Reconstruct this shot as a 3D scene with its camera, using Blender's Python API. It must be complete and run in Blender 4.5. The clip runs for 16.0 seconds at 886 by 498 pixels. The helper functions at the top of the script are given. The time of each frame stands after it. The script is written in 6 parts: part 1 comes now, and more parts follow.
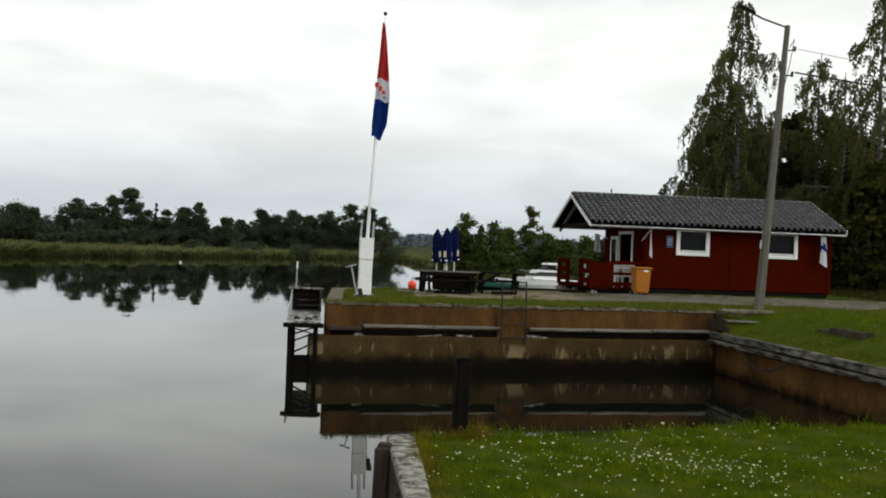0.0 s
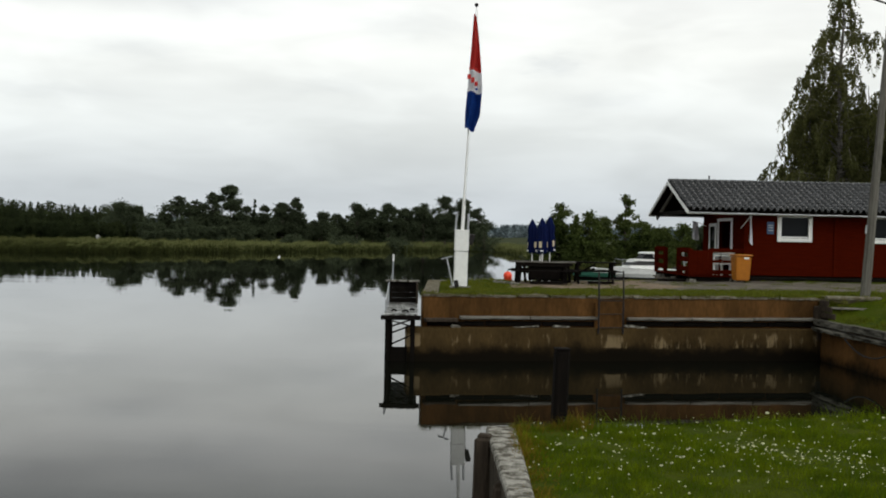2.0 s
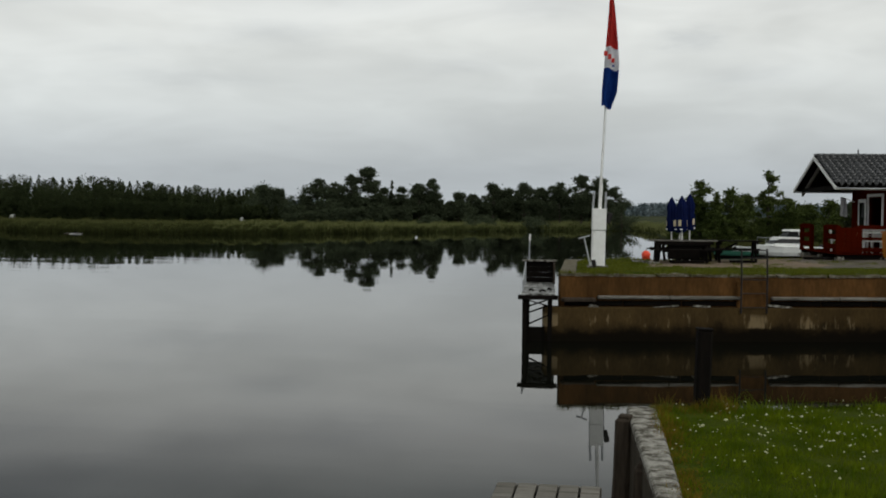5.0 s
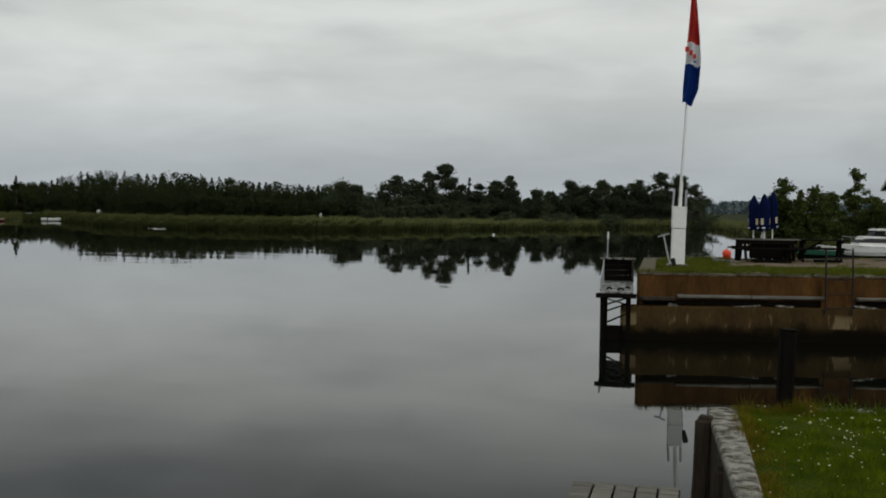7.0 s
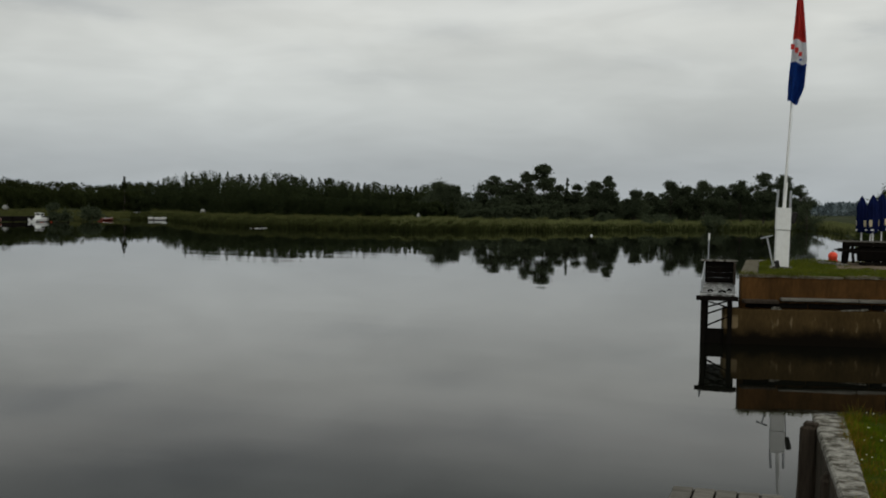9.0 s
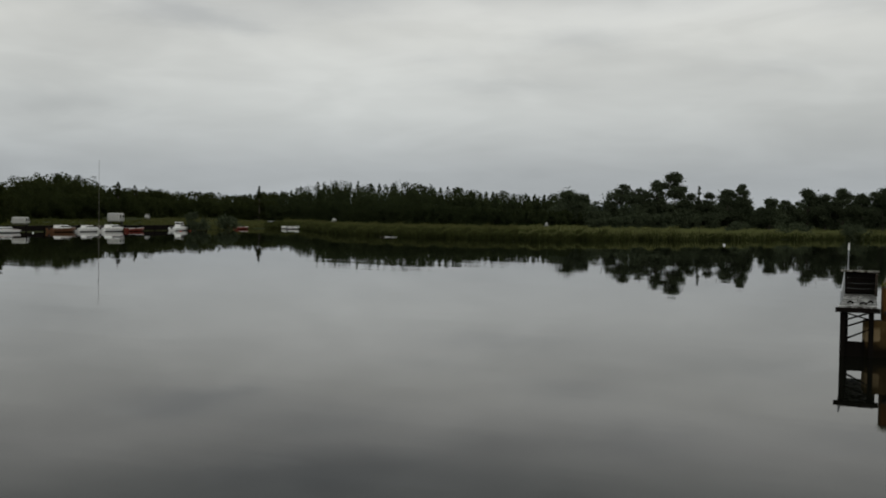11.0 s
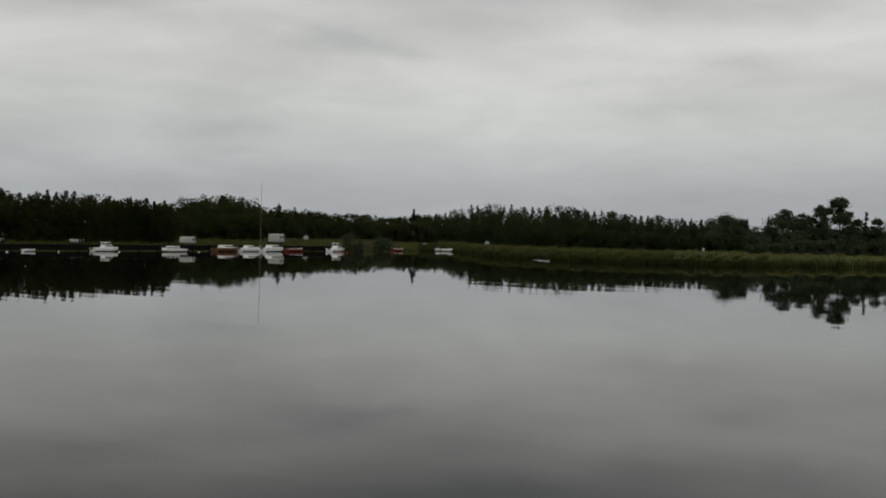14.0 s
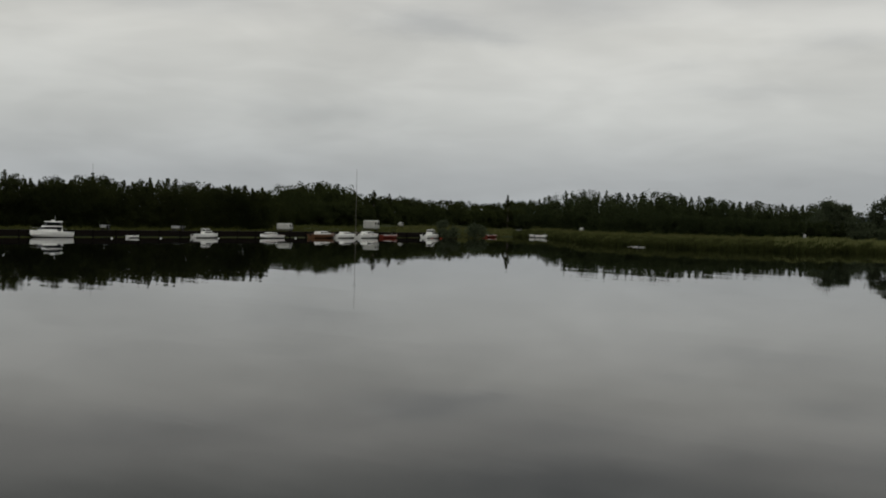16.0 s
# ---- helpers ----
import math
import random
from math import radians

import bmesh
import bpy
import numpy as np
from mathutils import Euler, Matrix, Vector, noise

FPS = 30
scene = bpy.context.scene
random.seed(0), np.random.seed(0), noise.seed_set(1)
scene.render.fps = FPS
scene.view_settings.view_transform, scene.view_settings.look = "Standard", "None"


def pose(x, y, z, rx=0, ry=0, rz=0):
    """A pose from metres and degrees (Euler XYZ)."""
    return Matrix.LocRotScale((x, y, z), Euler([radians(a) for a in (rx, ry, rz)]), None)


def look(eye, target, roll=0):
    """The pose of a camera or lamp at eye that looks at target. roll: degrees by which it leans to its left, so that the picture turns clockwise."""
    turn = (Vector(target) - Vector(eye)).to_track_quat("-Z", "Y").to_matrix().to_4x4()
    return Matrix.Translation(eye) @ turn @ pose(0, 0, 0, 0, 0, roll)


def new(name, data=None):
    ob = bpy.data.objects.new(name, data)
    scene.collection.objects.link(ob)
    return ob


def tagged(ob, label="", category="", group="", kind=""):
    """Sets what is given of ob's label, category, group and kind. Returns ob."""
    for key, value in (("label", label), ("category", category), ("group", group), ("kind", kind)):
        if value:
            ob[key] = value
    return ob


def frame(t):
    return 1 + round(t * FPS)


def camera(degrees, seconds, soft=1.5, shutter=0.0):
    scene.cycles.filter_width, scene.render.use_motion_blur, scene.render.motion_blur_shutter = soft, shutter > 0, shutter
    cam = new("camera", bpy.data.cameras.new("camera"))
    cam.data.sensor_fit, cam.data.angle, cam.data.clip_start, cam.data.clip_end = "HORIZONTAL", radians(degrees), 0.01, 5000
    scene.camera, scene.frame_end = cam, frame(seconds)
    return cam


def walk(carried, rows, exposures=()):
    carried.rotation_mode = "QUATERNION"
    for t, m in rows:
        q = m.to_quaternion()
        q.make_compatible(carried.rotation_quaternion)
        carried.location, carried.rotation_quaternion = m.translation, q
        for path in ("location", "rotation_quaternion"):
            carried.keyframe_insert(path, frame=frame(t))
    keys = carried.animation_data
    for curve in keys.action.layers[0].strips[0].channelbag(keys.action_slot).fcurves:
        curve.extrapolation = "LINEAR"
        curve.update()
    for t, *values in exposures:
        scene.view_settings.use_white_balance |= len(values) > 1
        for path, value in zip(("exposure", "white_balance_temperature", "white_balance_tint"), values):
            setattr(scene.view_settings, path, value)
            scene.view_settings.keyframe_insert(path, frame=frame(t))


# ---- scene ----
cam = camera(43.4, 16.0, soft=1.9)
PATH = [
    (0.0, 0.0, 0.0, 3.5, 89.8, -2.167, 0.008),
    (0.5, -0.003, -0.0, 3.5, 89.734, -2.118, 1.218),
    (1.0, -0.006, -0.001, 3.5, 89.609, -1.844, 2.434),
    (1.5, -0.009, -0.001, 3.5, 89.432, -1.505, 3.653),
    (2.0, -0.012, -0.002, 3.5, 89.212, -1.145, 4.88),
    (2.5, -0.015, -0.002, 3.5, 88.959, -0.869, 6.121),
    (3.0, -0.018, -0.003, 3.5, 88.711, -0.639, 7.314),
    (3.5, -0.021, -0.003, 3.5, 88.512, -0.593, 8.479),
    (4.0, -0.024, -0.004, 3.5, 88.315, -0.6, 9.622),
    (6.5, -0.039, -0.006, 3.5, 87.881, -0.685, 14.93),
    (7.0, -0.042, -0.006, 3.5, 87.868, -0.827, 15.836),
    (7.5, -0.045, -0.007, 3.5, 87.881, -0.91, 16.759),
    (8.0, -0.048, -0.007, 3.5, 87.861, -0.922, 17.884),
    (8.5, -0.051, -0.008, 3.5, 87.839, -0.97, 19.235),
    (9.0, -0.054, -0.008, 3.5, 87.809, -0.98, 20.837),
    (9.5, -0.057, -0.009, 3.5, 87.767, -0.97, 22.573),
    (10.0, -0.06, -0.009, 3.5, 87.829, -0.907, 24.293),
    (12.5, -0.075, -0.011, 3.5, 88.934, -1.241, 31.493),
    (13.0, -0.078, -0.012, 3.5, 89.174, -1.377, 32.76),
    (13.5, -0.081, -0.012, 3.5, 89.24, -1.509, 34.01),
    (14.0, -0.084, -0.013, 3.5, 89.196, -1.495, 35.275),
    (14.5, -0.087, -0.013, 3.5, 89.04, -1.481, 36.55),
    (15.0, -0.09, -0.014, 3.5, 88.831, -1.47, 37.793),
    (15.5, -0.093, -0.014, 3.5, 88.593, -1.459, 38.96),
    (16.0, -0.096, -0.014, 3.5, 88.37, -1.412, 40.105),
]
EXPOSURES = [(0.0, 0.55, 6550, 10), (1.0, 0.54, 6550, 10), (2.0, 0.45, 6550, 10), (3.0, 0.32, 6550, 10), (4.0, 0.17, 6530, 10), (6.5, -0.12, 6500, 9), (9.0, -0.20, 6590, 9), (12.5, -0.22, 6640, 11), (16.0, -0.27, 6740, 11)]
walk(cam, [(t, pose(*r)) for t, *r in PATH], EXPOSURES)

# ---- world: overcast evening sky, weak wide sun ----
world = bpy.data.worlds.new("overcast_sky")
scene.world = world
world.use_nodes = True
wt = world.node_tree
wt.nodes.clear()


def node(tree, kind, values=None, operation="", smooth=False):
    n = tree.nodes.new(kind)
    if operation:
        n.operation = operation
    if smooth:
        n.interpolation_type = "SMOOTHSTEP"
    for k, v in (values or {}).items():
        n.inputs[k].default_value = v
    return n


def wire(tree, a, out, b, inp):
    tree.links.new(a.outputs[out], b.inputs[inp])


def ramp(tree, stops):
    n = tree.nodes.new("ShaderNodeValToRGB")
    el = n.color_ramp.elements
    while len(el) < len(stops):
        el.new(0.5)
    for e, (p, c) in zip(el, stops):
        e.position = p
        e.color = (*c, 1) if len(c) == 3 else c
    return n


SUN_AZ, SUN_EL = 125.0, 36.0
sky = node(wt, "ShaderNodeTexSky")
sky.sky_type, sky.sun_disc = "NISHITA", False
sky.sun_elevation, sky.sun_rotation = radians(SUN_EL), radians(SUN_AZ)
coord = node(wt, "ShaderNodeTexCoord")
split = node(wt, "ShaderNodeSeparateXYZ")
wire(wt, coord, "Generated", split, 0)
# cloud deck: brightness by height over the horizon
deck = ramp(wt, [(0.0, (0.47, 0.515, 0.55)), (0.035, (0.50, 0.54, 0.57)), (0.09, (0.692, 0.725, 0.72)), (0.16, (0.80, 0.82, 0.792)), (0.205, (0.755, 0.772, 0.752)), (0.26, (0.49, 0.525, 0.515)), (1.0, (0.565, 0.59, 0.58))])
wire(wt, split, "Z", deck, 0)
# brighter toward the hidden sun
sunward = node(wt, "ShaderNodeVectorMath", operation="DOT_PRODUCT")
sunward.inputs[1].default_value = (math.sin(radians(SUN_AZ)) * math.cos(radians(SUN_EL)), math.cos(radians(SUN_AZ)) * math.cos(radians(SUN_EL)), math.sin(radians(SUN_EL)))
wire(wt, coord, "Generated", sunward, 0)
glow = node(wt, "ShaderNodeMapRange", {1: -0.35, 2: 1.0, 3: 1.04, 4: 1.75}, smooth=True)
wire(wt, sunward, "Value", glow, 0)
# long flat cloud streaks: stretch the direction where it nears the horizon
flat = node(wt, "ShaderNodeMapping", {"Scale": (1.6, 1.6, 6.0), "Location": (0.3, 0.1, 0.0)})
wire(wt, coord, "Generated", flat, 0)
cloud = node(wt, "ShaderNodeTexNoise", {"Scale": 1.5, "Detail": 5.0, "Roughness": 0.46, "Distortion": 0.35})
wire(wt, flat, 0, cloud, "Vector")
cloud_r = node(wt, "ShaderNodeMapRange", {1: 0.32, 2: 0.64, 3: 0.88, 4: 1.06}, smooth=True)
wire(wt, cloud, 0, cloud_r, 0)
# smaller soft mottling inside the deck
fleck = node(wt, "ShaderNodeTexNoise", {"Scale": 4.2, "Detail": 3.0, "Roughness": 0.55, "Distortion": 0.4})
wire(wt, flat, 0, fleck, "Vector")
fleck_r = node(wt, "ShaderNodeMapRange", {1: 0.3, 2: 0.7, 3: 0.935, 4: 1.05}, smooth=True)
wire(wt, fleck, 0, fleck_r, 0)
mul0 = node(wt, "ShaderNodeMath", operation="MULTIPLY")
wire(wt, cloud_r, 0, mul0, 0)
wire(wt, fleck_r, 0, mul0, 1)


def calc(tree, operation, a, b=None):
    """One arithmetic node; a and b are numbers or (node, output) pairs."""
    m = node(tree, "ShaderNodeMath", operation=operation)
    for i, v in enumerate((a, b)):
        if isinstance(v, tuple):
            wire(tree, v[0], v[1], m, i)
        elif v is not None:
            m.inputs[i].default_value = v
    return (m, 0)


# darker cloud bellies: (bearing, height, half width, half height) in degrees, depth
BELLIES = [(36.5, 13.8, 6.0, 1.5, 0.12), (24.0, 13.8, 4.0, 1.2, 0.07), (40.8, 9.7, 3.4, 0.75, 0.17), (37.5, 9.2, 2.4, 0.45, 0.07), (33.2, 10.6, 3.0, 0.7, 0.10), (20.4, 9.0, 2.6, 0.7, 0.10), (32.0, 13.0, 5.5, 1.2, 0.15), (17.5, 11.4, 3.6, 0.9, 0.11),
           (24.5, 11.6, 2.6, 0.7, 0.08), (-0.2, 8.75, 1.5, 0.40, 0.12), (-3.7, 6.8, 2.2, 0.45, 0.06), (6.5, 10.4, 3.2, 0.6, 0.07), (25.0, 6.6, 3.4, 0.35, 0.05), (47.0, 5.2, 4.5, 0.6, 0.06), (54.0, 10.8, 4.0, 0.8, 0.08), (28.5, 8.0, 1.6, 0.3, 0.04), (10.5, 7.4, 2.4, 0.35, 0.05)]
wob = node(wt, "ShaderNodeTexNoise", {"Scale": 7.0, "Detail": 5.0, "Roughness": 0.62})
wire(wt, flat, 0, wob, "Vector")
wob_s = node(wt, "ShaderNodeSeparateXYZ")
wire(wt, wob, "Color", wob_s, 0)
bearing = calc(wt, "ARCTAN2", calc(wt, "MULTIPLY", (split, "X"), -1.0), (split, "Y"))
bearing = calc(wt, "ADD", calc(wt, "MULTIPLY", bearing, 180 / math.pi), calc(wt, "MULTIPLY", calc(wt, "SUBTRACT", (wob_s, "X"), 0.5), 6.0))
lift_el = calc(wt, "MULTIPLY", calc(wt, "ARCSINE", (split, "Z")), 180 / math.pi)
lift_el = calc(wt, "ADD", lift_el, calc(wt, "MULTIPLY", calc(wt, "SUBTRACT", (wob_s, "Y"), 0.5), 1.7))
shade = 1.0
for b_az, b_el, b_w, b_h, b_k in BELLIES:
    du = calc(wt, "DIVIDE", calc(wt, "SUBTRACT", bearing, b_az), b_w)
    dv = calc(wt, "DIVIDE", calc(wt, "SUBTRACT", lift_el, b_el), b_h)
    fall = calc(wt, "POWER", 0.45, calc(wt, "ADD", calc(wt, "MULTIPLY", du, du), calc(wt, "MULTIPLY", dv, dv)))
    shade = calc(wt, "SUBTRACT", shade, calc(wt, "MULTIPLY", fall, 1.3 * b_k))
mul1 = node(wt, "ShaderNodeMath", operation="MULTIPLY")
wire(wt, glow, 0, mul1, 0)
wire(wt, mul0, 0, mul1, 1)
tint = node(wt, "ShaderNodeVectorMath", operation="SCALE")
wire(wt, deck, 0, tint, 0)
wire(wt, mul1, 0, tint, "Scale")
# the bellies are a little bluer than the deck
belly = node(wt, "ShaderNodeCombineXYZ")
for i, power in enumerate((1.06, 1.0, 0.88)):
    wire(wt, calc(wt, "POWER", shade, power)[0], 0, belly, i)
shaded = node(wt, "ShaderNodeVectorMath", operation="MULTIPLY")
wire(wt, tint, 0, shaded, 0)
wire(wt, belly, 0, shaded, 1)
bg_cloud = node(wt, "ShaderNodeBackground", {"Strength": 0.92})
wire(wt, shaded, 0, bg_cloud, 0)
bg_sky = node(wt, "ShaderNodeBackground", {"Strength": 0.05})
wire(wt, sky, 0, bg_sky, 0)
mixw = node(wt, "ShaderNodeMixShader", {0: 0.93})
wire(wt, bg_sky, 0, mixw, 1)
wire(wt, bg_cloud, 0, mixw, 2)
wout = node(wt, "ShaderNodeOutputWorld")
wire(wt, mixw, 0, wout, 0)

sun = new("sun", bpy.data.lights.new("sun", "SUN"))
sun.data.energy, sun.data.angle, sun.data.color = 0.5, radians(25), (1.0, 0.96, 0.9)
sun.matrix_world = look((0, 0, 60), (-60 * math.sin(radians(SUN_AZ)) / math.tan(radians(SUN_EL)), -60 * math.cos(radians(SUN_AZ)) / math.tan(radians(SUN_EL)), 0))

# ---- materials ----
def material(name, base, second=None, scale=4.0, rough=0.8, metal=0.0, bump=0.2, bump_scale=40.0, grain=None, stretch=(1, 1, 1), spec=0.3, random_amount=0.0, island=0.0, detail=5.0, mid=0.5, width=0.22, speckle=0.21, tide=0.0):
    """Two-scale procedural surface: broad patches of second over base, fine grain and relief."""
    m = bpy.data.materials.new(name)
    m.use_nodes = True
    t = m.node_tree
    b = t.nodes["Principled BSDF"]
    b.inputs["Roughness"].default_value = rough
    b.inputs["Metallic"].default_value = metal
    b.inputs["Specular IOR Level"].default_value = spec if rough < 0.7 else min(spec, 0.05)
    c = node(t, "ShaderNodeTexCoord")
    mp = node(t, "ShaderNodeMapping", {"Scale": stretch})
    wire(t, c, "Object", mp, 0)
    big = node(t, "ShaderNodeTexNoise", {"Scale": scale, "Detail": detail, "Roughness": 0.6})
    wire(t, mp, 0, big, "Vector")
    second = second or tuple(0.72 * v for v in base)
    r = ramp(t, [(max(0, mid - width), base), (min(1, mid + width), second)])
    wire(t, big, 0, r, 0)
    fine = node(t, "ShaderNodeTexNoise", {"Scale": bump_scale, "Detail": 3.0, "Roughness": 0.6})
    wire(t, mp, 0, fine, "Vector")
    fr = node(t, "ShaderNodeMapRange", {1: 0.3, 2: 0.7, 3: 1 - speckle, 4: 1 + speckle})
    wire(t, fine, 0, fr, 0)
    factor = fr
    if random_amount or island:
        if random_amount:
            src, out = node(t, "ShaderNodeObjectInfo"), "Random"
        else:
            src, out = node(t, "ShaderNodeNewGeometry"), "Random Per Island"
        rr = node(t, "ShaderNodeMapRange", {1: 0.0, 2: 1.0, 3: 1 - (random_amount or island), 4: 1 + (random_amount or island)})
        wire(t, src, out, rr, 0)
        mm = node(t, "ShaderNodeMath", operation="MULTIPLY")
        wire(t, fr, 0, mm, 0)
        wire(t, rr, 0, mm, 1)
        factor = mm
    sc = node(t, "ShaderNodeVectorMath", operation="SCALE")
    wire(t, r, 0, sc, 0)
    wire(t, factor, 0, sc, "Scale")
    wire(t, sc, 0, b, "Base Color")
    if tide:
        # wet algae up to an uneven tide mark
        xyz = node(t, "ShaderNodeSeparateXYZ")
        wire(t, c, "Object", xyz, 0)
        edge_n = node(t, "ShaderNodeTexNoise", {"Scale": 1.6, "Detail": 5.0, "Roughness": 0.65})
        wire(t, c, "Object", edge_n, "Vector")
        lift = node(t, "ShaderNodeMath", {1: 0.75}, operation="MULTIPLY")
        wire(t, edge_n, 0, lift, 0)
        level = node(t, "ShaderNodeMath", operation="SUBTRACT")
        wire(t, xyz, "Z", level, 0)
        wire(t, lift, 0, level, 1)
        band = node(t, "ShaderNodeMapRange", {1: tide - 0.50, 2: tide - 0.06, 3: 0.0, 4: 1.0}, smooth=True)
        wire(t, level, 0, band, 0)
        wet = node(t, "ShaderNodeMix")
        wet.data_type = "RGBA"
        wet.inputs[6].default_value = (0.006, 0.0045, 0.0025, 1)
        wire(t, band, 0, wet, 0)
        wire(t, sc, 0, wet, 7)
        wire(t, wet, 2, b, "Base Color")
    if bump:
        bp = node(t, "ShaderNodeBump", {"Strength": bump, "Distance": 0.02})
        wire(t, fine, 0, bp, "Height")
        wire(t, bp, 0, b, "Normal")
    return m


def leaf_material(name, dark, light, trans=0.25, spread=0.45, patchy=0.5, width=0.22):
    """Foliage: every leaf takes its own shade; some light passes through."""
    m = material(name, dark, light, scale=patchy, rough=0.8, bump=0, bump_scale=3.0, island=spread, spec=0.04, width=width)
    t = m.node_tree
    b = t.nodes["Principled BSDF"]
    tr = node(t, "ShaderNodeBsdfTranslucent", {"Color": (*[min(1, 1.5 * v) for v in light], 1)})
    mx = node(t, "ShaderNodeMixShader", {0: trans})
    wire(t, b, 0, mx, 1)
    wire(t, tr, 0, mx, 2)
    wire(t, mx, 0, t.nodes["Material Output"], 0)
    return m


water_mat = material("dark_river_water", (0.0045, 0.0048, 0.003), (0.0035, 0.004, 0.0028), scale=0.05, rough=0.014, bump=0, spec=0.5)
wb = water_mat.node_tree.nodes["Principled BSDF"]
wb.inputs["IOR"].default_value = 1.21
_t = water_mat.node_tree
_c = node(_t, "ShaderNodeTexCoord")
_m1 = node(_t, "ShaderNodeMapping", {"Scale": (0.22, 1.0, 1), "Rotation": (0, 0, radians(20))})
wire(_t, _c, "Object", _m1, 0)
_n1 = node(_t, "ShaderNodeTexNoise", {"Scale": 1.0, "Detail": 3.0, "Roughness": 0.55})
wire(_t, _m1, 0, _n1, "Vector")
_calm = node(_t, "ShaderNodeTexNoise", {"Scale": 0.018, "Detail": 2.0})
wire(_t, _c, "Object", _calm, "Vector")
_m2 = node(_t, "ShaderNodeMapping", {"Scale": (0.035, 0.15, 1), "Rotation": (0, 0, radians(-25))})
wire(_t, _c, "Object", _m2, 0)
_n2 = node(_t, "ShaderNodeTexNoise", {"Scale": 1.0, "Detail": 2.0, "Roughness": 0.6})
wire(_t, _m2, 0, _n2, "Vector")
_sw = node(_t, "ShaderNodeMath", {1: 3.0}, operation="MULTIPLY")
wire(_t, _n2, 0, _sw, 0)
_sum = node(_t, "ShaderNodeMath", operation="ADD")
_fine = node(_t, "ShaderNodeMath", {1: 0.42}, operation="MULTIPLY")
wire(_t, _n1, 0, _fine, 0)
wire(_t, _fine, 0, _sum, 0)
wire(_t, _sw, 0, _sum, 1)
_cr = node(_t, "ShaderNodeMapRange", {1: 0.35, 2: 0.7, 3: 0.25, 4: 1.0})
wire(_t, _calm, 0, _cr, 0)
_h = node(_t, "ShaderNodeMath", operation="MULTIPLY")
wire(_t, _sum, 0, _h, 0)
wire(_t, _cr, 0, _h, 1)
_b = node(_t, "ShaderNodeBump", {"Strength": 0.11, "Distance": 0.07})
wire(_t, _h, 0, _b, "Height")
wire(_t, _b, 0, wb, "Normal")

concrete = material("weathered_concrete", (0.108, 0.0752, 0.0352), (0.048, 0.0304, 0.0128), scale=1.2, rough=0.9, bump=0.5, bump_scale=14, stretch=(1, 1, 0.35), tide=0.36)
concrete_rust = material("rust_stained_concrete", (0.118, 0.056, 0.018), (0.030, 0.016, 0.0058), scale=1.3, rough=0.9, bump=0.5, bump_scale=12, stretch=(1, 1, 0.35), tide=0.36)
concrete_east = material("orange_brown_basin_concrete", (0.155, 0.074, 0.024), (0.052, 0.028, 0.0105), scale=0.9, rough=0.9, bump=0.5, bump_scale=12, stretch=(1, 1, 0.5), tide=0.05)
concrete_light = material("pale_worn_concrete", (0.30, 0.285, 0.25), (0.060, 0.053, 0.040), scale=10.0, rough=0.92, bump=0.8, bump_scale=34, width=0.10)
timber_grey = material("grey_weathered_timber", (0.221, 0.2082, 0.1827), (0.07225, 0.06375, 0.051), scale=3.0, rough=0.85, bump=0.6, bump_scale=20, stretch=(0.4, 4, 4), random_amount=0.2)
timber_pole = material("weathered_grey_pole_wood", (0.175, 0.1645, 0.1435), (0.07, 0.063, 0.0525), scale=3.0, rough=0.9, bump=0.5, bump_scale=18, stretch=(5, 5, 0.25))
timber_dark = material("dark_tarred_timber", (0.00845, 0.0065, 0.0052), (0.00455, 0.0039, 0.00325), scale=5, rough=0.9, bump=0.6, bump_scale=30, stretch=(3, 3, 0.4), spec=0.08)
timber_pile = material("wet_grey_brown_timber", (0.06375, 0.04875, 0.036), (0.02625, 0.02025, 0.015), scale=4, rough=0.8, bump=0.7, bump_scale=25, stretch=(3, 3, 0.4))
grass_soil = material("mown_grass_ground", (0.0272, 0.0432, 0.0012), (0.0496, 0.0592, 0.0024), scale=0.8, rough=0.95, bump=0.8, bump_scale=30, spec=0.1)
gravel = material("pale_brown_gravel", (0.225, 0.168, 0.122), (0.095, 0.076, 0.052), scale=1.1, rough=0.95, bump=0.8, bump_scale=28, width=0.26, detail=8.0, speckle=0.4)
road_gravel = material("grey_packed_road_gravel", (0.150, 0.130, 0.105), (0.066, 0.058, 0.045), scale=1.1, rough=0.95, bump=0.8, bump_scale=28, width=0.26, detail=8.0, speckle=0.4)
far_soil = material("marsh_ground", (0.034, 0.040, 0.012), (0.021, 0.027, 0.009), scale=0.05, rough=0.95, bump=0)
red_wood = material("falu_red_boarding", (0.060, 0.0060, 0.0016), (0.038, 0.0038, 0.0011), scale=2.5, spec=0.0, rough=0.9, bump=0.5, bump_scale=18, stretch=(0.6, 1, 8))
white_paint = material("white_painted_wood", (0.80, 0.80, 0.78), (0.70, 0.69, 0.66), scale=5, rough=0.55, bump=0.1, bump_scale=30, speckle=0.04)
# grey flecks in the tile colour stand in for sky glints
roof_tile = material("black_glazed_roof_tile", (0.004, 0.004, 0.005), (0.055, 0.055, 0.058), scale=9, mid=0.56, width=0.10, rough=0.14, bump=0.15, bump_scale=30, random_amount=0.6, spec=0.58)
black_metal = material("black_steel", (0.0126, 0.0126, 0.0133), (0.021, 0.0154, 0.0126), scale=8, rough=0.6, metal=0.3, bump=0.2, bump_scale=40)
galvanised = material("galvanised_steel", (0.42, 0.43, 0.44), (0.32, 0.33, 0.34), scale=8, rough=0.45, metal=0.7, bump=0.1)
# near-black tone standing in for unlit insides and gaps
interior_dark = material("dark_interior", (0.02, 0.017, 0.015), rough=0.9, bump=0)
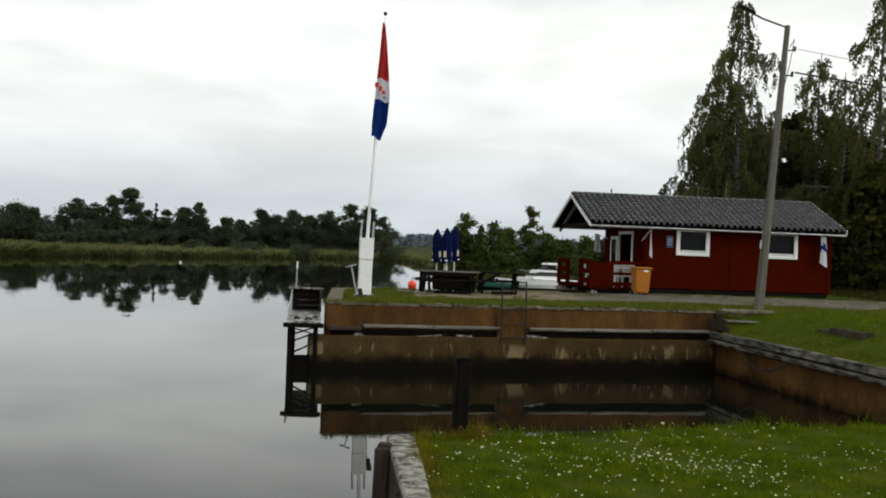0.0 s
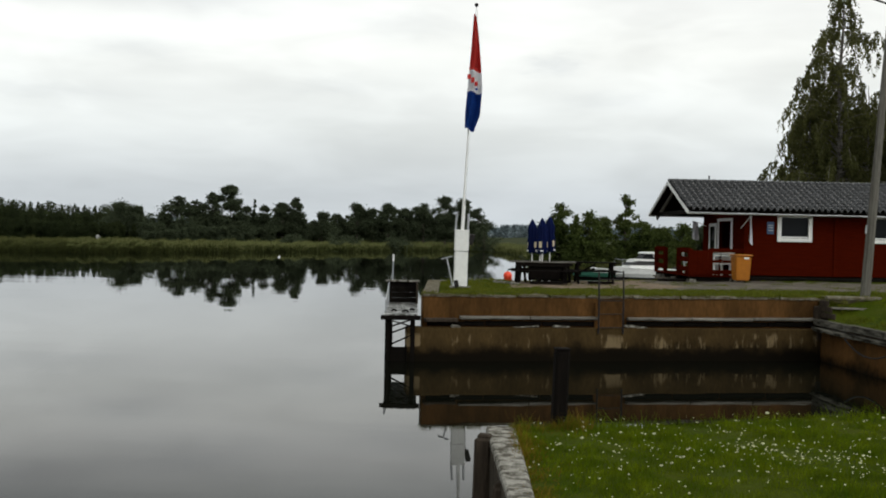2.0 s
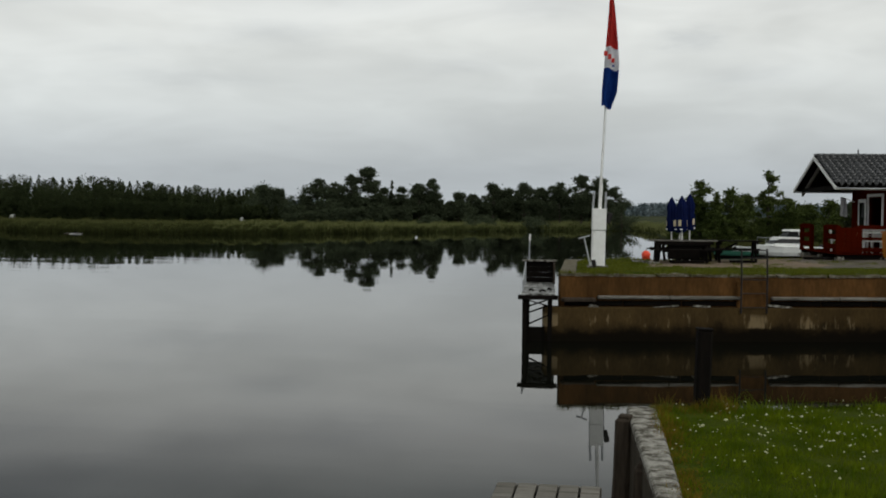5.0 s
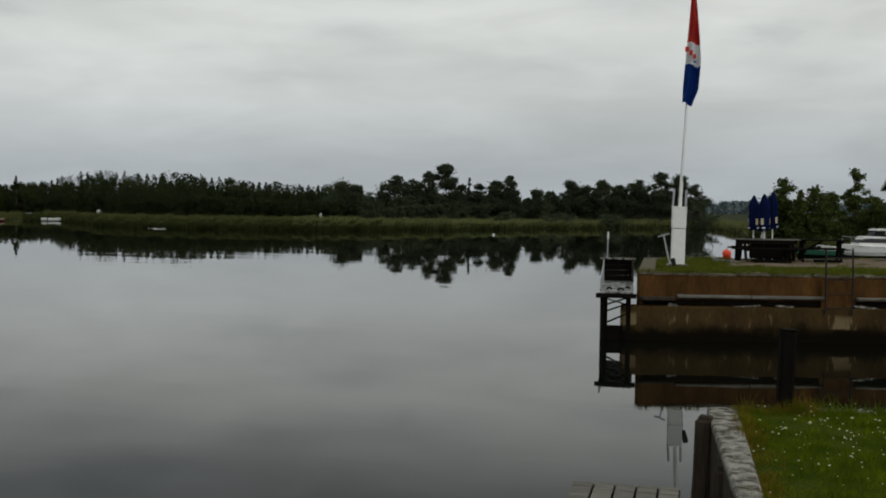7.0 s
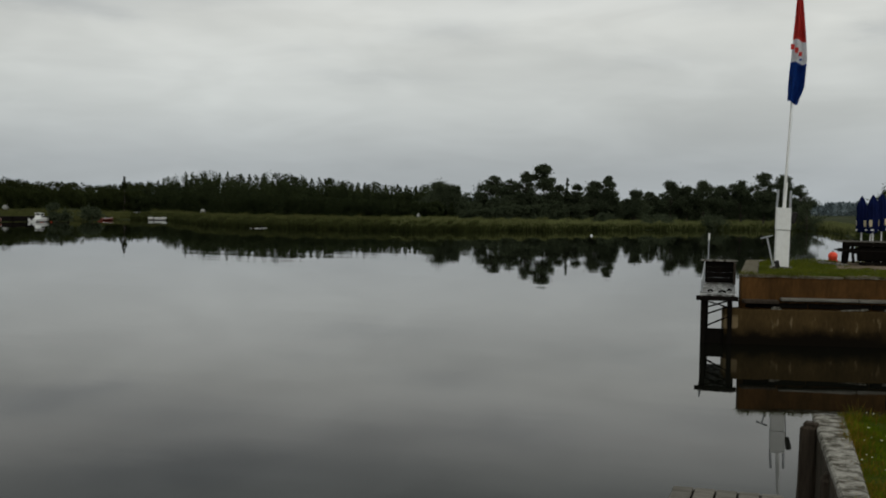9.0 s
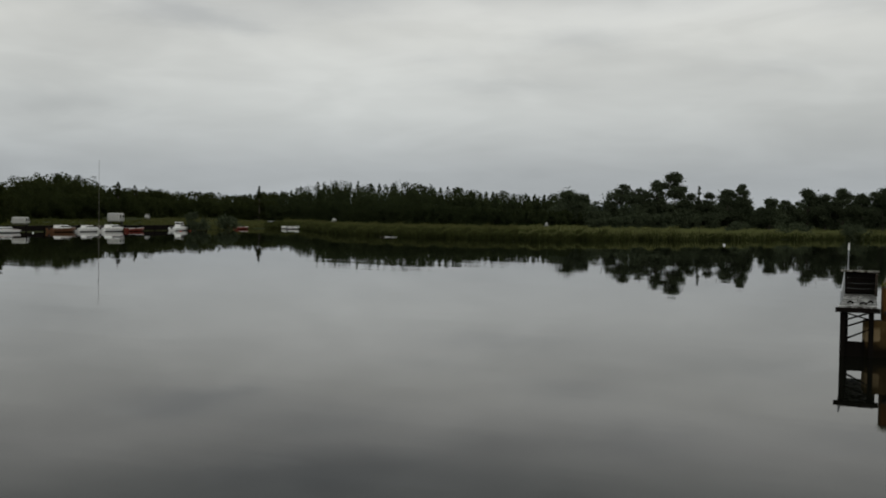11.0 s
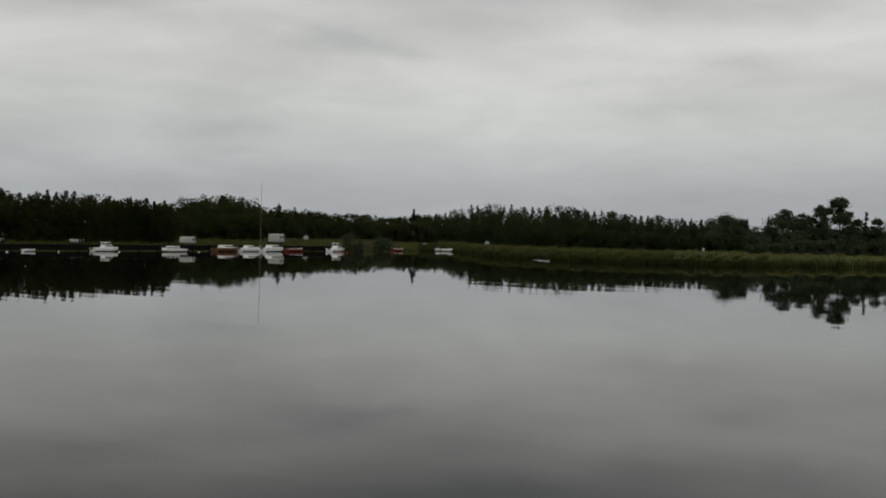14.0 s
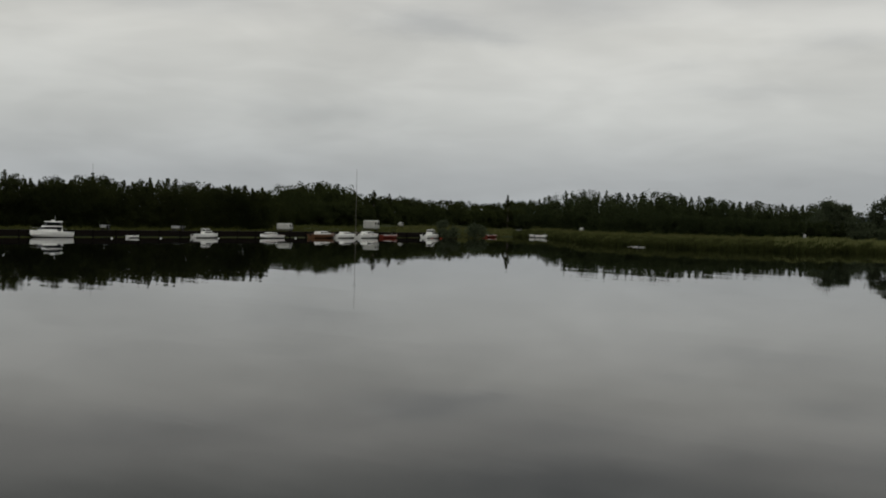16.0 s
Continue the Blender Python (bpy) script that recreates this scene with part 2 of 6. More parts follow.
orange_plastic = material("orange_plastic", (0.40, 0.14, 0.008), (0.30, 0.10, 0.006), scale=5, rough=0.45, bump=0.1)
red_buoy = material("orange_red_buoy", (0.85, 0.08, 0.03), (0.7, 0.06, 0.03), scale=6, rough=0.35, bump=0.05)
blue_cloth = material("navy_blue_cloth", (0.005, 0.010, 0.055), (0.004, 0.007, 0.034), scale=6, rough=0.9, bump=0.3)
cream_cloth = material("cream_cloth", (0.65, 0.56, 0.38), (0.5, 0.42, 0.28), scale=8, rough=0.9, bump=0.2)
flag_red = material("red_flag_cloth", (0.60, 0.058, 0.048), (0.42, 0.036, 0.032), scale=3, rough=0.85, bump=0.2)
flag_white = material("white_flag_cloth", (0.80, 0.78, 0.78), (0.66, 0.66, 0.70), scale=4, rough=0.85, bump=0.2)
flag_blue = material("blue_flag_cloth", (0.012, 0.055, 0.27), (0.010, 0.035, 0.18), scale=3, rough=0.85, bump=0.2)
boat_white = material("white_gelcoat", (0.78, 0.78, 0.75), (0.66, 0.66, 0.64), scale=2, rough=0.28, speckle=0.05, bump=0.03, spec=0.5)
boat_green = material("green_hull_paint", (0.03, 0.13, 0.085), (0.025, 0.10, 0.07), scale=3, rough=0.4, bump=0.05)
boat_red = material("red_brown_hull", (0.17, 0.030, 0.018), (0.12, 0.022, 0.014), scale=3, rough=0.4, bump=0.05)
boat_wood = material("varnished_wood_hull", (0.120, 0.056, 0.026), (0.085, 0.040, 0.018), scale=3, rough=0.4, bump=0.05)
bark = material("grey_brown_bark", (0.10, 0.085, 0.07), (0.05, 0.04, 0.035), scale=5, rough=0.95, bump=0.6, bump_scale=18)
birch_bark = material("white_birch_bark", (0.13, 0.12, 0.105), (0.03, 0.026, 0.022), scale=3, rough=0.9, bump=0.3, stretch=(1, 1, 3), width=0.1, mid=0.6)
birch_leaf = leaf_material("birch_leaves", (0.044, 0.049, 0.0165), (0.094, 0.094, 0.034), trans=0.42)
spruce_leaf = leaf_material("dark_hedge_leaves", (0.020, 0.0235, 0.0052), (0.044, 0.044, 0.0105), trans=0.3)
# leaf tones raised and cooled to carry the haze before far trees
wood_leaf = leaf_material("haze_tinted_far_broadleaf_leaves", (0.036, 0.046, 0.027), (0.056, 0.068, 0.038), trans=0.38, spread=0.07)
wood_leaf_b = leaf_material("far_grey_green_leaves", (0.03647, 0.05304, 0.01326), (0.06365, 0.07823, 0.02122), trans=0.2)
# conifer tone lightened for the haze over the marsh
marsh_leaf = leaf_material("haze_lightened_mixed_forest_leaves", (0.0165, 0.0235, 0.0105), (0.038, 0.048, 0.0190), trans=0.40, spread=0.07, patchy=0.11)
conifer_leaf = leaf_material("far_conifer_needles", (0.0088, 0.0125, 0.0042), (0.028, 0.033, 0.0098), trans=0.40, spread=0.07, patchy=0.11)
meadow_wood = leaf_material("dull_green_mixed_leaves", (0.0175, 0.0235, 0.0082), (0.035, 0.043, 0.0140), trans=0.40, spread=0.07, patchy=0.11)
# distance haze put into the leaf colour: pale and bluish
hill_leaf = leaf_material("haze_tinted_distant_forest", (0.095, 0.122, 0.132), (0.118, 0.148, 0.158), trans=0.05, spread=0.15)
reed_leaf = leaf_material("reed_blades", (0.046, 0.051, 0.0165), (0.078, 0.080, 0.027), trans=0.15, spread=0.16, patchy=0.18)
meadow_leaf = leaf_material("meadow_blades", (0.036, 0.043, 0.011), (0.060, 0.063, 0.017), trans=0.15, spread=0.35, patchy=0.2)
# paler reed tone for the bearings below about 23 degrees
reed_pale = leaf_material("pale_reed_blades", (0.090, 0.100, 0.036), (0.138, 0.143, 0.055), trans=0.15, spread=0.16, patchy=0.18)
# darker copy of reed_leaf: the reed front's shade is in the colour
reed_dark = leaf_material("shade_toned_reed_blades", (0.0272, 0.03315, 0.0102), (0.0425, 0.0476, 0.01445), trans=0.1, spread=0.4)
grass_blade = leaf_material("grass_blades", (0.026, 0.057, 0.0018), (0.101, 0.131, 0.0045), trans=0.3, spread=0.5, patchy=3.2, width=0.12)
grass_dry = leaf_material("dry_grass_blades", (0.187, 0.09775, 0.0153), (0.119, 0.0833, 0.0102), trans=0.25, spread=0.4)
# darker, browner grass: shade under the trees put into its colour
grass_rough = leaf_material("shade_toned_rough_grass", (0.021, 0.0252, 0.0049), (0.0434, 0.0392, 0.0098), trans=0.2, spread=0.4, patchy=0.8)
grass_far = leaf_material("thin_worn_grass_blades", (0.043, 0.068, 0.0045), (0.108, 0.110, 0.0145), trans=0.3, spread=0.4, patchy=1.5)
clover_white = material("white_clover_heads", (0.62, 0.60, 0.40), (0.46, 0.45, 0.25), scale=60, rough=0.9, bump=0.1)
glass_dark = bpy.data.materials.new("window_glass")
glass_dark.use_nodes = True
_g = glass_dark.node_tree.nodes["Principled BSDF"]
_g.inputs["Base Color"].default_value = (0.008, 0.009, 0.010, 1)
_g.inputs["Roughness"].default_value = 0.05
_g.inputs["IOR"].default_value = 1.17

# dark deck with sharp-edged pale blotches
deck_wet = material("pale_blotched_wet_deck", (0.030, 0.026, 0.021), (0.46, 0.46, 0.44), scale=5.0, rough=0.45, bump=0.5, bump_scale=18, width=0.05, mid=0.55, spec=0.4)
notice_blue = material("faded_blue_enamel", (0.045, 0.085, 0.17), (0.03, 0.06, 0.13), scale=8, rough=0.5)
timber_rotten = material("rotten_grey_timber", (0.18, 0.168, 0.14), (0.01496, 0.01292, 0.00884), scale=3.5, rough=0.95, bump=0.9, bump_scale=14, stretch=(0.5, 2.5, 3), random_amount=0.3, width=0.13, spec=0.1)
concrete_moss = material("mossy_dark_concrete", (0.085, 0.07, 0.042), (0.19, 0.175, 0.14), scale=4.0, rough=0.95, bump=0.7, bump_scale=16, width=0.15, mid=0.56, spec=0.1)
concrete_dark = material("damp_grey_brown_concrete", (0.06375, 0.0525, 0.039), (0.0225, 0.01875, 0.0135), scale=2.2, rough=0.85, bump=0.6, bump_scale=16, stretch=(2, 2, 0.3), spec=0.2)
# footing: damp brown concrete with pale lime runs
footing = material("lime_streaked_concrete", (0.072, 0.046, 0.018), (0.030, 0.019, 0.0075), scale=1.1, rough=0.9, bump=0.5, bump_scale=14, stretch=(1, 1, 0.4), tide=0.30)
_t = footing.node_tree
_bs = _t.nodes["Principled BSDF"]
_src = _bs.inputs["Base Color"].links[0].from_socket
_c = node(_t, "ShaderNodeTexCoord")
_z = node(_t, "ShaderNodeSeparateXYZ")
wire(_t, _c, "Object", _z, 0)
_mp = node(_t, "ShaderNodeMapping", {"Scale": (3.4, 3.4, 0.7), "Location": (3.3, 1.2, 0.0)})
wire(_t, _c, "Object", _mp, 0)
_ln = node(_t, "ShaderNodeTexNoise", {"Scale": 1.6, "Detail": 6.0, "Roughness": 0.62})
wire(_t, _mp, 0, _ln, "Vector")
_run = node(_t, "ShaderNodeMapRange", {1: -4.0, 2: 8.5, 3: 0.0, 4: 1.0})
wire(_t, _z, "X", _run, 0)
_where = ramp(_t, [(0.0, (0.30,) * 3), (0.065, (0.26,) * 3), (0.08, (0.0,) * 3), (0.15, (0.02,) * 3), (0.18, (0.09,) * 3), (0.21, (0.02,) * 3), (0.45, (0.0,) * 3), (0.468, (0.22,) * 3), (0.50, (0.24,) * 3), (0.525, (0.0,) * 3), (0.56, (0.06,) * 3), (0.70, (0.11,) * 3), (0.90, (0.10,) * 3), (1.0, (0.03,) * 3)])
wire(_t, _run, 0, _where, 0)
_amt = node(_t, "ShaderNodeMath", operation="ADD")
wire(_t, _ln, 0, _amt, 0)
wire(_t, _where, 0, _amt, 1)
_mr = node(_t, "ShaderNodeMapRange", {1: 0.62, 2: 0.76, 3: 0.0, 4: 0.85}, smooth=True)
wire(_t, _amt, 0, _mr, 0)
_sag = node(_t, "ShaderNodeTexNoise", {"Scale": 0.9, "Detail": 3.0})
wire(_t, _c, "Object", _sag, "Vector")
_lev = node(_t, "ShaderNodeMath", {1: 0.30}, operation="MULTIPLY")
wire(_t, _sag, 0, _lev, 0)
_zz = node(_t, "ShaderNodeMath", operation="SUBTRACT")
wire(_t, _z, "Z", _zz, 0)
wire(_t, _lev, 0, _zz, 1)
_zr = ramp(_t, [(0.0, (0.0,) * 3), (0.20, (0.0,) * 3), (0.25, (1.0,) * 3), (0.52, (0.85,) * 3), (0.64, (0.0,) * 3)])
wire(_t, _zz, 0, _zr, 0)
_mm = node(_t, "ShaderNodeMath", operation="MULTIPLY")
wire(_t, _mr, 0, _mm, 0)
wire(_t, _zr, 0, _mm, 1)
_mx = node(_t, "ShaderNodeMix")
_mx.data_type = "RGBA"
_mx.inputs[7].default_value = (0.21, 0.155, 0.085, 1)
wire(_t, _mm, 0, _mx, 0)
_t.links.new(_src, _mx.inputs[6])
_t.links.new(_mx.outputs[2], _bs.inputs["Base Color"])


# ---- mesh helpers ----
def part(name, bm, mat, parent=None, label="", at=None, smooth=False):
    """Link a bmesh as one mesh object, under a thing or a part."""
    me = bpy.data.meshes.new(name)
    bm.normal_update()
    bm.to_mesh(me)
    bm.free()
    for m in mat if isinstance(mat, (list, tuple)) else [mat]:
        me.materials.append(m)
    if smooth:
        me.polygons.foreach_set("use_smooth", [True] * len(me.polygons))
    ob = new(name, me)
    if parent:
        ob.parent = parent
    if at is not None:
        ob.matrix_basis = at
    if label:
        ob["label"] = label
    return ob


def empty(name, m, label, category, group="", kind=""):
    ob = new(name)
    ob.matrix_basis = m
    return tagged(ob, label, category, group, kind)


def thing(name, bm, mat, m, label, category, group="", kind="", smooth=False):
    return tagged(part(name, bm, mat, at=m, smooth=smooth), label, category, group, kind)


def box(size, at=(0, 0, 0), bevel=0.0, turn=None, into=None):
    """A block of that size centred at a place, with eased edges."""
    bm = bmesh.new()
    bmesh.ops.create_cube(bm, size=1.0, matrix=Matrix.Diagonal((*size, 1)))
    if bevel:
        bmesh.ops.bevel(bm, geom=list(bm.edges), offset=bevel, segments=1, affect="EDGES")
    bm.transform((turn or Matrix.Identity(4)))
    bm.transform(Matrix.Translation(at))
    return merge(into, bm) if into else bm


def merge(into, bm):
    me = bpy.data.meshes.new("tmp")
    bm.to_mesh(me)
    bm.free()
    into.from_mesh(me)
    bpy.data.meshes.remove(me)
    return into


def tube(points, radii, sides=8, into=None, cap=True):
    """A round bar through points, with a radius at each."""
    bm = bmesh.new()
    rings = []
    pts = [Vector(p) for p in points]
    if not isinstance(radii, (list, tuple)):
        radii = [radii] * len(pts)
    for i, p in enumerate(pts):
        d = (pts[min(i + 1, len(pts) - 1)] - pts[max(i - 1, 0)]).normalized()
        a = d.cross(Vector((0, 0, 1)) if abs(d.z) < 0.9 else Vector((1, 0, 0))).normalized()
        b = d.cross(a)
        rings.append([bm.verts.new(p + radii[i] * (math.cos(k * math.tau / sides) * a + math.sin(k * math.tau / sides) * b)) for k in range(sides)])
    for r, s in zip(rings, rings[1:]):
        for k in range(sides):
            bm.faces.new((r[k], r[(k + 1) % sides], s[(k + 1) % sides], s[k]))
    if cap:
        bm.faces.new(rings[0][::-1])
        bm.faces.new(rings[-1])
    bmesh.ops.recalc_face_normals(bm, faces=bm.faces)
    return merge(into, bm) if into else bm


def prism(poly, z0, z1, bevel=0.0, into=None):
    bm = bmesh.new()
    lo = [bm.verts.new((x, y, z0)) for x, y in poly]
    hi = [bm.verts.new((x, y, z1)) for x, y in poly]
    bm.faces.new(lo[::-1])
    bm.faces.new(hi)
    n = len(poly)
    for i in range(n):
        bm.faces.new((lo[i], lo[(i + 1) % n], hi[(i + 1) % n], hi[i]))
    bmesh.ops.recalc_face_normals(bm, faces=bm.faces)
    if bevel:
        bmesh.ops.bevel(bm, geom=list(bm.edges), offset=bevel, segments=1, affect="EDGES")
    return merge(into, bm) if into else bm


def soup(name, verts, faces, mats, label, category, kind="stuff", index=None, parent=None):
    """Many small faces from arrays, as one mesh."""
    me = bpy.data.meshes.new(name)
    verts = np.asarray(verts, dtype=np.float32)
    faces = np.asarray(faces, dtype=np.int32)
    n, k = faces.shape
    me.vertices.add(len(verts))
    me.vertices.foreach_set("co", verts.ravel())
    me.loops.add(n * k)
    me.loops.foreach_set("vertex_index", faces.ravel())
    me.polygons.add(n)
    me.polygons.foreach_set("loop_start", np.arange(0, n * k, k, dtype=np.int32))
    for m in mats:
        me.materials.append(m)
    if index is not None:
        me.polygons.foreach_set("material_index", np.asarray(index, dtype=np.int32))
    me.update(calc_edges=True)
    ob = new(name, me)
    if parent:
        ob.parent = parent
        if label:
            ob["label"] = label
        return ob
    return tagged(ob, label, category, kind=kind)


def smoothstep(x):
    x = np.clip(x, 0, 1)
    return x * x * (3 - 2 * x)


rng = np.random.default_rng(7)

# ---- plan: harbour walls (metres; water at z = 0) ----
QL, QR = Vector((-3.12, 30.45)), Vector((8.25, 33.55))        # far quay front, its two ends
QB, QE = Vector((-4.0, 40.6)), Vector((9.5, 46.5))            # far quay back edge
WN = Vector((10.97, 13.7))                                     # side wall, near end
NL, NF = Vector((0.035, 5.0)), Vector((-0.42, 9.45))          # near quay left edge


def shore(az):
    """Distance of the far water's edge by bearing (degrees left of ahead)."""
    return np.interp(az, [-180, -60, -30, -12, -4, -0.3, 0.8, 2.4, 10.5, 16, 22, 27, 31, 33, 34, 35, 37, 39, 41, 45, 49, 52, 60, 75, 110, 180],
                     [90, 90, 95, 100, 100, 104, 180, 236, 196, 172, 158, 158, 165, 178, 196, 224, 214, 202, 194, 180, 169, 163, 150, 152, 170, 90])


def land(x, y):
    """Height of the near ground."""
    x, y = np.asarray(x, float), np.asarray(y, float)
    z = np.full(x.shape, 1.84)
    z += 0.14 * smoothstep((y - 36) / 6) * smoothstep((x - 3) / 8)
    wall = (x - 8.25) - (33.55 - y) * (WN.x - 8.25) / (33.55 - 13.7)
    south = smoothstep((33.5 + 0.272 * (x - 8.25) - y) / 0.7) * (y > 12)
    z -= south * 0.70 * (1 - smoothstep(wall / 3.0)) * smoothstep((y - 13) / 5)
    front = ((y - 30.45) - 0.2726 * (x + 3.12)) * 0.965
    west = (x + 3.12 + 0.087 * (y - 30.45))
    back = ((40.6 - y) + 0.437 * (x + 4.0)) * 0.916
    quay = (y > 30) & (x < 9.6) & (front > -0.2) & (back > -0.2)
    rim = np.minimum(np.minimum(front, west), np.where(x < 2.6, back, 9.0))
    z -= np.where(quay, 0.12 * (1 - smoothstep((rim - 0.25) / 0.7)), 0)
    return z + 0.02 * np.sin(1.7 * x + 0.6 * y) * np.sin(1.1 * y - 0.4 * x)


# ---- ground: far land and river bed in one sheet to the horizon ----
az = np.concatenate([np.arange(-180, -20, 10), np.arange(-20, 75, 0.75), np.arange(75, 180.1, 10)])
ring = [0.02, 0.9, 0.985, 1.0, 1.03, 1.15, 1.6, 2.4, 5.0, 20.0]
hgt = [-1.6, -1.6, -0.5, 0.12, 0.35, 0.55, 0.9, 1.1, 1.1, 1.1]
sh = shore(az) * (1 + 0.008 * np.sin(az * 1.9) + 0.006 * np.sin(az * 4.3 + 1))


def bank(ratio, a):
    """Ground height at a multiple of the shore's distance: a meadow rises behind the jetty."""
    rise = np.interp(ratio, [1.03, 1.15, 1.6], [0.0, 0.45, 0.9]) * smoothstep((np.asarray(a, float) - 36.5) / 3)
    return np.interp(ratio, ring, hgt) + rise


V = np.array([(-r * s * math.sin(radians(a)), r * s * math.cos(radians(a)), float(bank(r, a))) for r in ring for a, s in zip(az, sh)])
n = len(az)
Fc = np.array([(i * n + k, i * n + k + 1, (i + 1) * n + k + 1, (i + 1) * n + k) for i in range(len(ring) - 1) for k in range(n - 1)])
soup("ground", V, Fc[:, ::-1], [far_soil], "marshy green river bank and wooded land beyond", "ground", "structure")

bm = bmesh.new()
bmesh.ops.create_grid(bm, x_segments=4, y_segments=4, size=2500)
thing("water", bm, water_mat, Matrix.Identity(4), "calm dark river water mirroring a grey sky", "water", kind="structure")

# near ground in patches that share edges
vs, fs, mi = [], [], []


def patch(a, b, c, d, nu, nv):
    base = len(vs)
    for i in range(nu + 1):
        for j in range(nv + 1):
            u, v = i / nu, j / nv
            p = (1 - v) * ((1 - u) * Vector(a) + u * Vector(b)) + v * ((1 - u) * Vector(d) + u * Vector(c))
            vs.append((p.x, p.y, float(land(p.x, p.y))))
    for i in range(nu):
        for j in range(nv):
            k = base + i * (nv + 1) + j
            fs.append((k, k + nv + 1, k + nv + 2, k + 1))
            c4 = [sum(vs[q][e] for q in fs[-1]) / 4 for e in (0, 1)]
            mi.append((2 if c4[0] > 4.5 + 0.6 * math.sin(c4[1]) else 1) if is_gravel(*c4) else 0)


def is_gravel(x, y):
    wob = 0.4 * math.sin(1.3 * x) + 0.25 * math.sin(3.1 * x + y)
    yard = -0.9 + 0.1 * wob < x < 9 and y > 35.2 + 0.27 * x + 0.3 * wob and y > 35
    road = x >= 9 and 37.6 + wob * 0.4 < y < 42.0
    return yard or road


patch(QL, QR, QE, QB, 60, 50)
patch(QR, (60, 47.6), (60, 95), QE, 60, 50)
patch((4.7, 44.4), QE, (13, 60), (5.0, 49.5), 12, 20)
patch(QR, WN, (60, -10), (60, 47.6), 40, 60)
patch(NL, NF, WN, (11.2, 5.0), 16, 40)
patch(NL, (11.2, 5.0), (40, -30), (-8, -30), 20, 20)
patch((11.2, 5.0), WN, (60, -10), (40, -30), 10, 10)
soup("ground", vs, fs, [grass_soil, gravel, road_gravel], "mown grass and gravel of the harbour quay", "ground", "structure", mi)


def wall_run(name, a, b, back, z0, z1, mat, label, step=0.0):
    """A straight wall between two plan points, its body reaching back behind the face."""
    a, b = Vector(a), Vector(b)
    d = (b - a).normalized()
    nrm = Vector((-d.y, d.x))
    a2, b2 = a - nrm * step, b - nrm * step
    return thing(name, prism([a2, b2, b2 + nrm * (back + step), a2 + nrm * (back + step)], z0, z1, 0.02), mat, Matrix.Identity(4), label, "quay wall", kind="structure")


dq = (QR - QL).normalized()
nq = Vector((-dq.y, dq.x))
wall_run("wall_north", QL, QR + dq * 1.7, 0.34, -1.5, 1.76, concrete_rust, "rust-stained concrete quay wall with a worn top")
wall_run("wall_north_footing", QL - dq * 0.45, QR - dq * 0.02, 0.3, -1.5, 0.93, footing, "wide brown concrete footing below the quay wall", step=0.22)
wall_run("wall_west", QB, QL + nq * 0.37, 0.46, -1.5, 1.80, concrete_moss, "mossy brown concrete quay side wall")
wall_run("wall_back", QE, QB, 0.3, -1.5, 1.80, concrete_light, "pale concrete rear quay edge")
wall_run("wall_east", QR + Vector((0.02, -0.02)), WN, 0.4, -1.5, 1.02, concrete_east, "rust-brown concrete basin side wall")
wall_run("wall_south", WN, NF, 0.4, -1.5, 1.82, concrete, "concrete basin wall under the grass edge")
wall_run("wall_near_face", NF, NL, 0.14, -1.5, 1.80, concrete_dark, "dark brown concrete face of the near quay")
thing("wall_near_coping", prism([NF, NF + Vector((0.25, 0.08)), NL + Vector((0.10, 0.0)), NL], 1.802, 1.872, 0.015), concrete_light, Matrix.Identity(4), "pale worn concrete quay edge with lichen", "quay wall", kind="structure")
wall_run("wall_near", NL, (-8, -30), 0.42, -1.5, 1.86, concrete_light, "pale worn concrete quay edge with lichen")


# ---- foliage ----
def leaf_quads(c, size, flat=0.0):
    """Small rhombic leaves of random turn at the points c; flat draws them toward level."""
    n = len(c)
    a = rng.normal(size=(n, 3))
    a[:, 2] *= 1 - flat
    a /= np.linalg.norm(a, axis=1)[:, None] + 1e-9
    b = np.cross(a, rng.normal(size=(n, 3)))
    b /= np.linalg.norm(b, axis=1)[:, None] + 1e-9
    s = size * rng.uniform(0.6, 1.4, (n, 1))
    v = np.stack([c + a * s, c + b * s * 0.55, c - a * s, c - b * s * 0.55], 1).reshape(-1, 3)
    return v, np.arange(4 * n).reshape(-1, 4)


def clumps(h, base, r, k, style):
    """Centres and radii of the leaf clumps of one crown."""
    out = []
    for i in range(k):
        if style == "spruce":
            u = rng.uniform(0, 1) ** 0.8
            z = base + (h - base) * u
            rr = r * (1 - u) * rng.uniform(0.5, 1.0) + 0.05 * r
            cr = r * 0.34 * (1.18 - u)
        elif style == "open":
            u = rng.uniform(0.0, 1.0)
            z = base + (h - base) * (0.10 + 0.84 * u)
            side = rng.uniform(0, math.tau)
            rr = r * (1.05 - 0.75 * u ** 2) * math.sqrt(rng.uniform(0.05, 1.0)) * (0.75 + 0.25 * math.sin(3 * side + h))
            cr = r * rng.uniform(0.15, 0.33) * (1.1 - 0.4 * u)
            out.append((rr * math.cos(side), rr * math.sin(side), z, cr))
            continue
        else:
            u = rng.uniform(0.0, 1.0)
            z = base + (h - base) * (u * 0.93)
            prof = math.sin(math.pi * min(0.97, 0.16 + 0.80 * u)) ** 0.75
            rr = r * prof * math.sqrt(rng.uniform(0.05, 1.0))
            cr = r * rng.uniform(0.26, 0.46) * (1.1 - 0.4 * u)
        t = rng.uniform(0, math.tau)
        out.append((rr * math.cos(t), rr * math.sin(t), z, cr))
    out.append((0.0, 0.0, h - 0.05 * (h - base), r * (0.05 if style == "spruce" else 0.16)))
    return np.array(out)


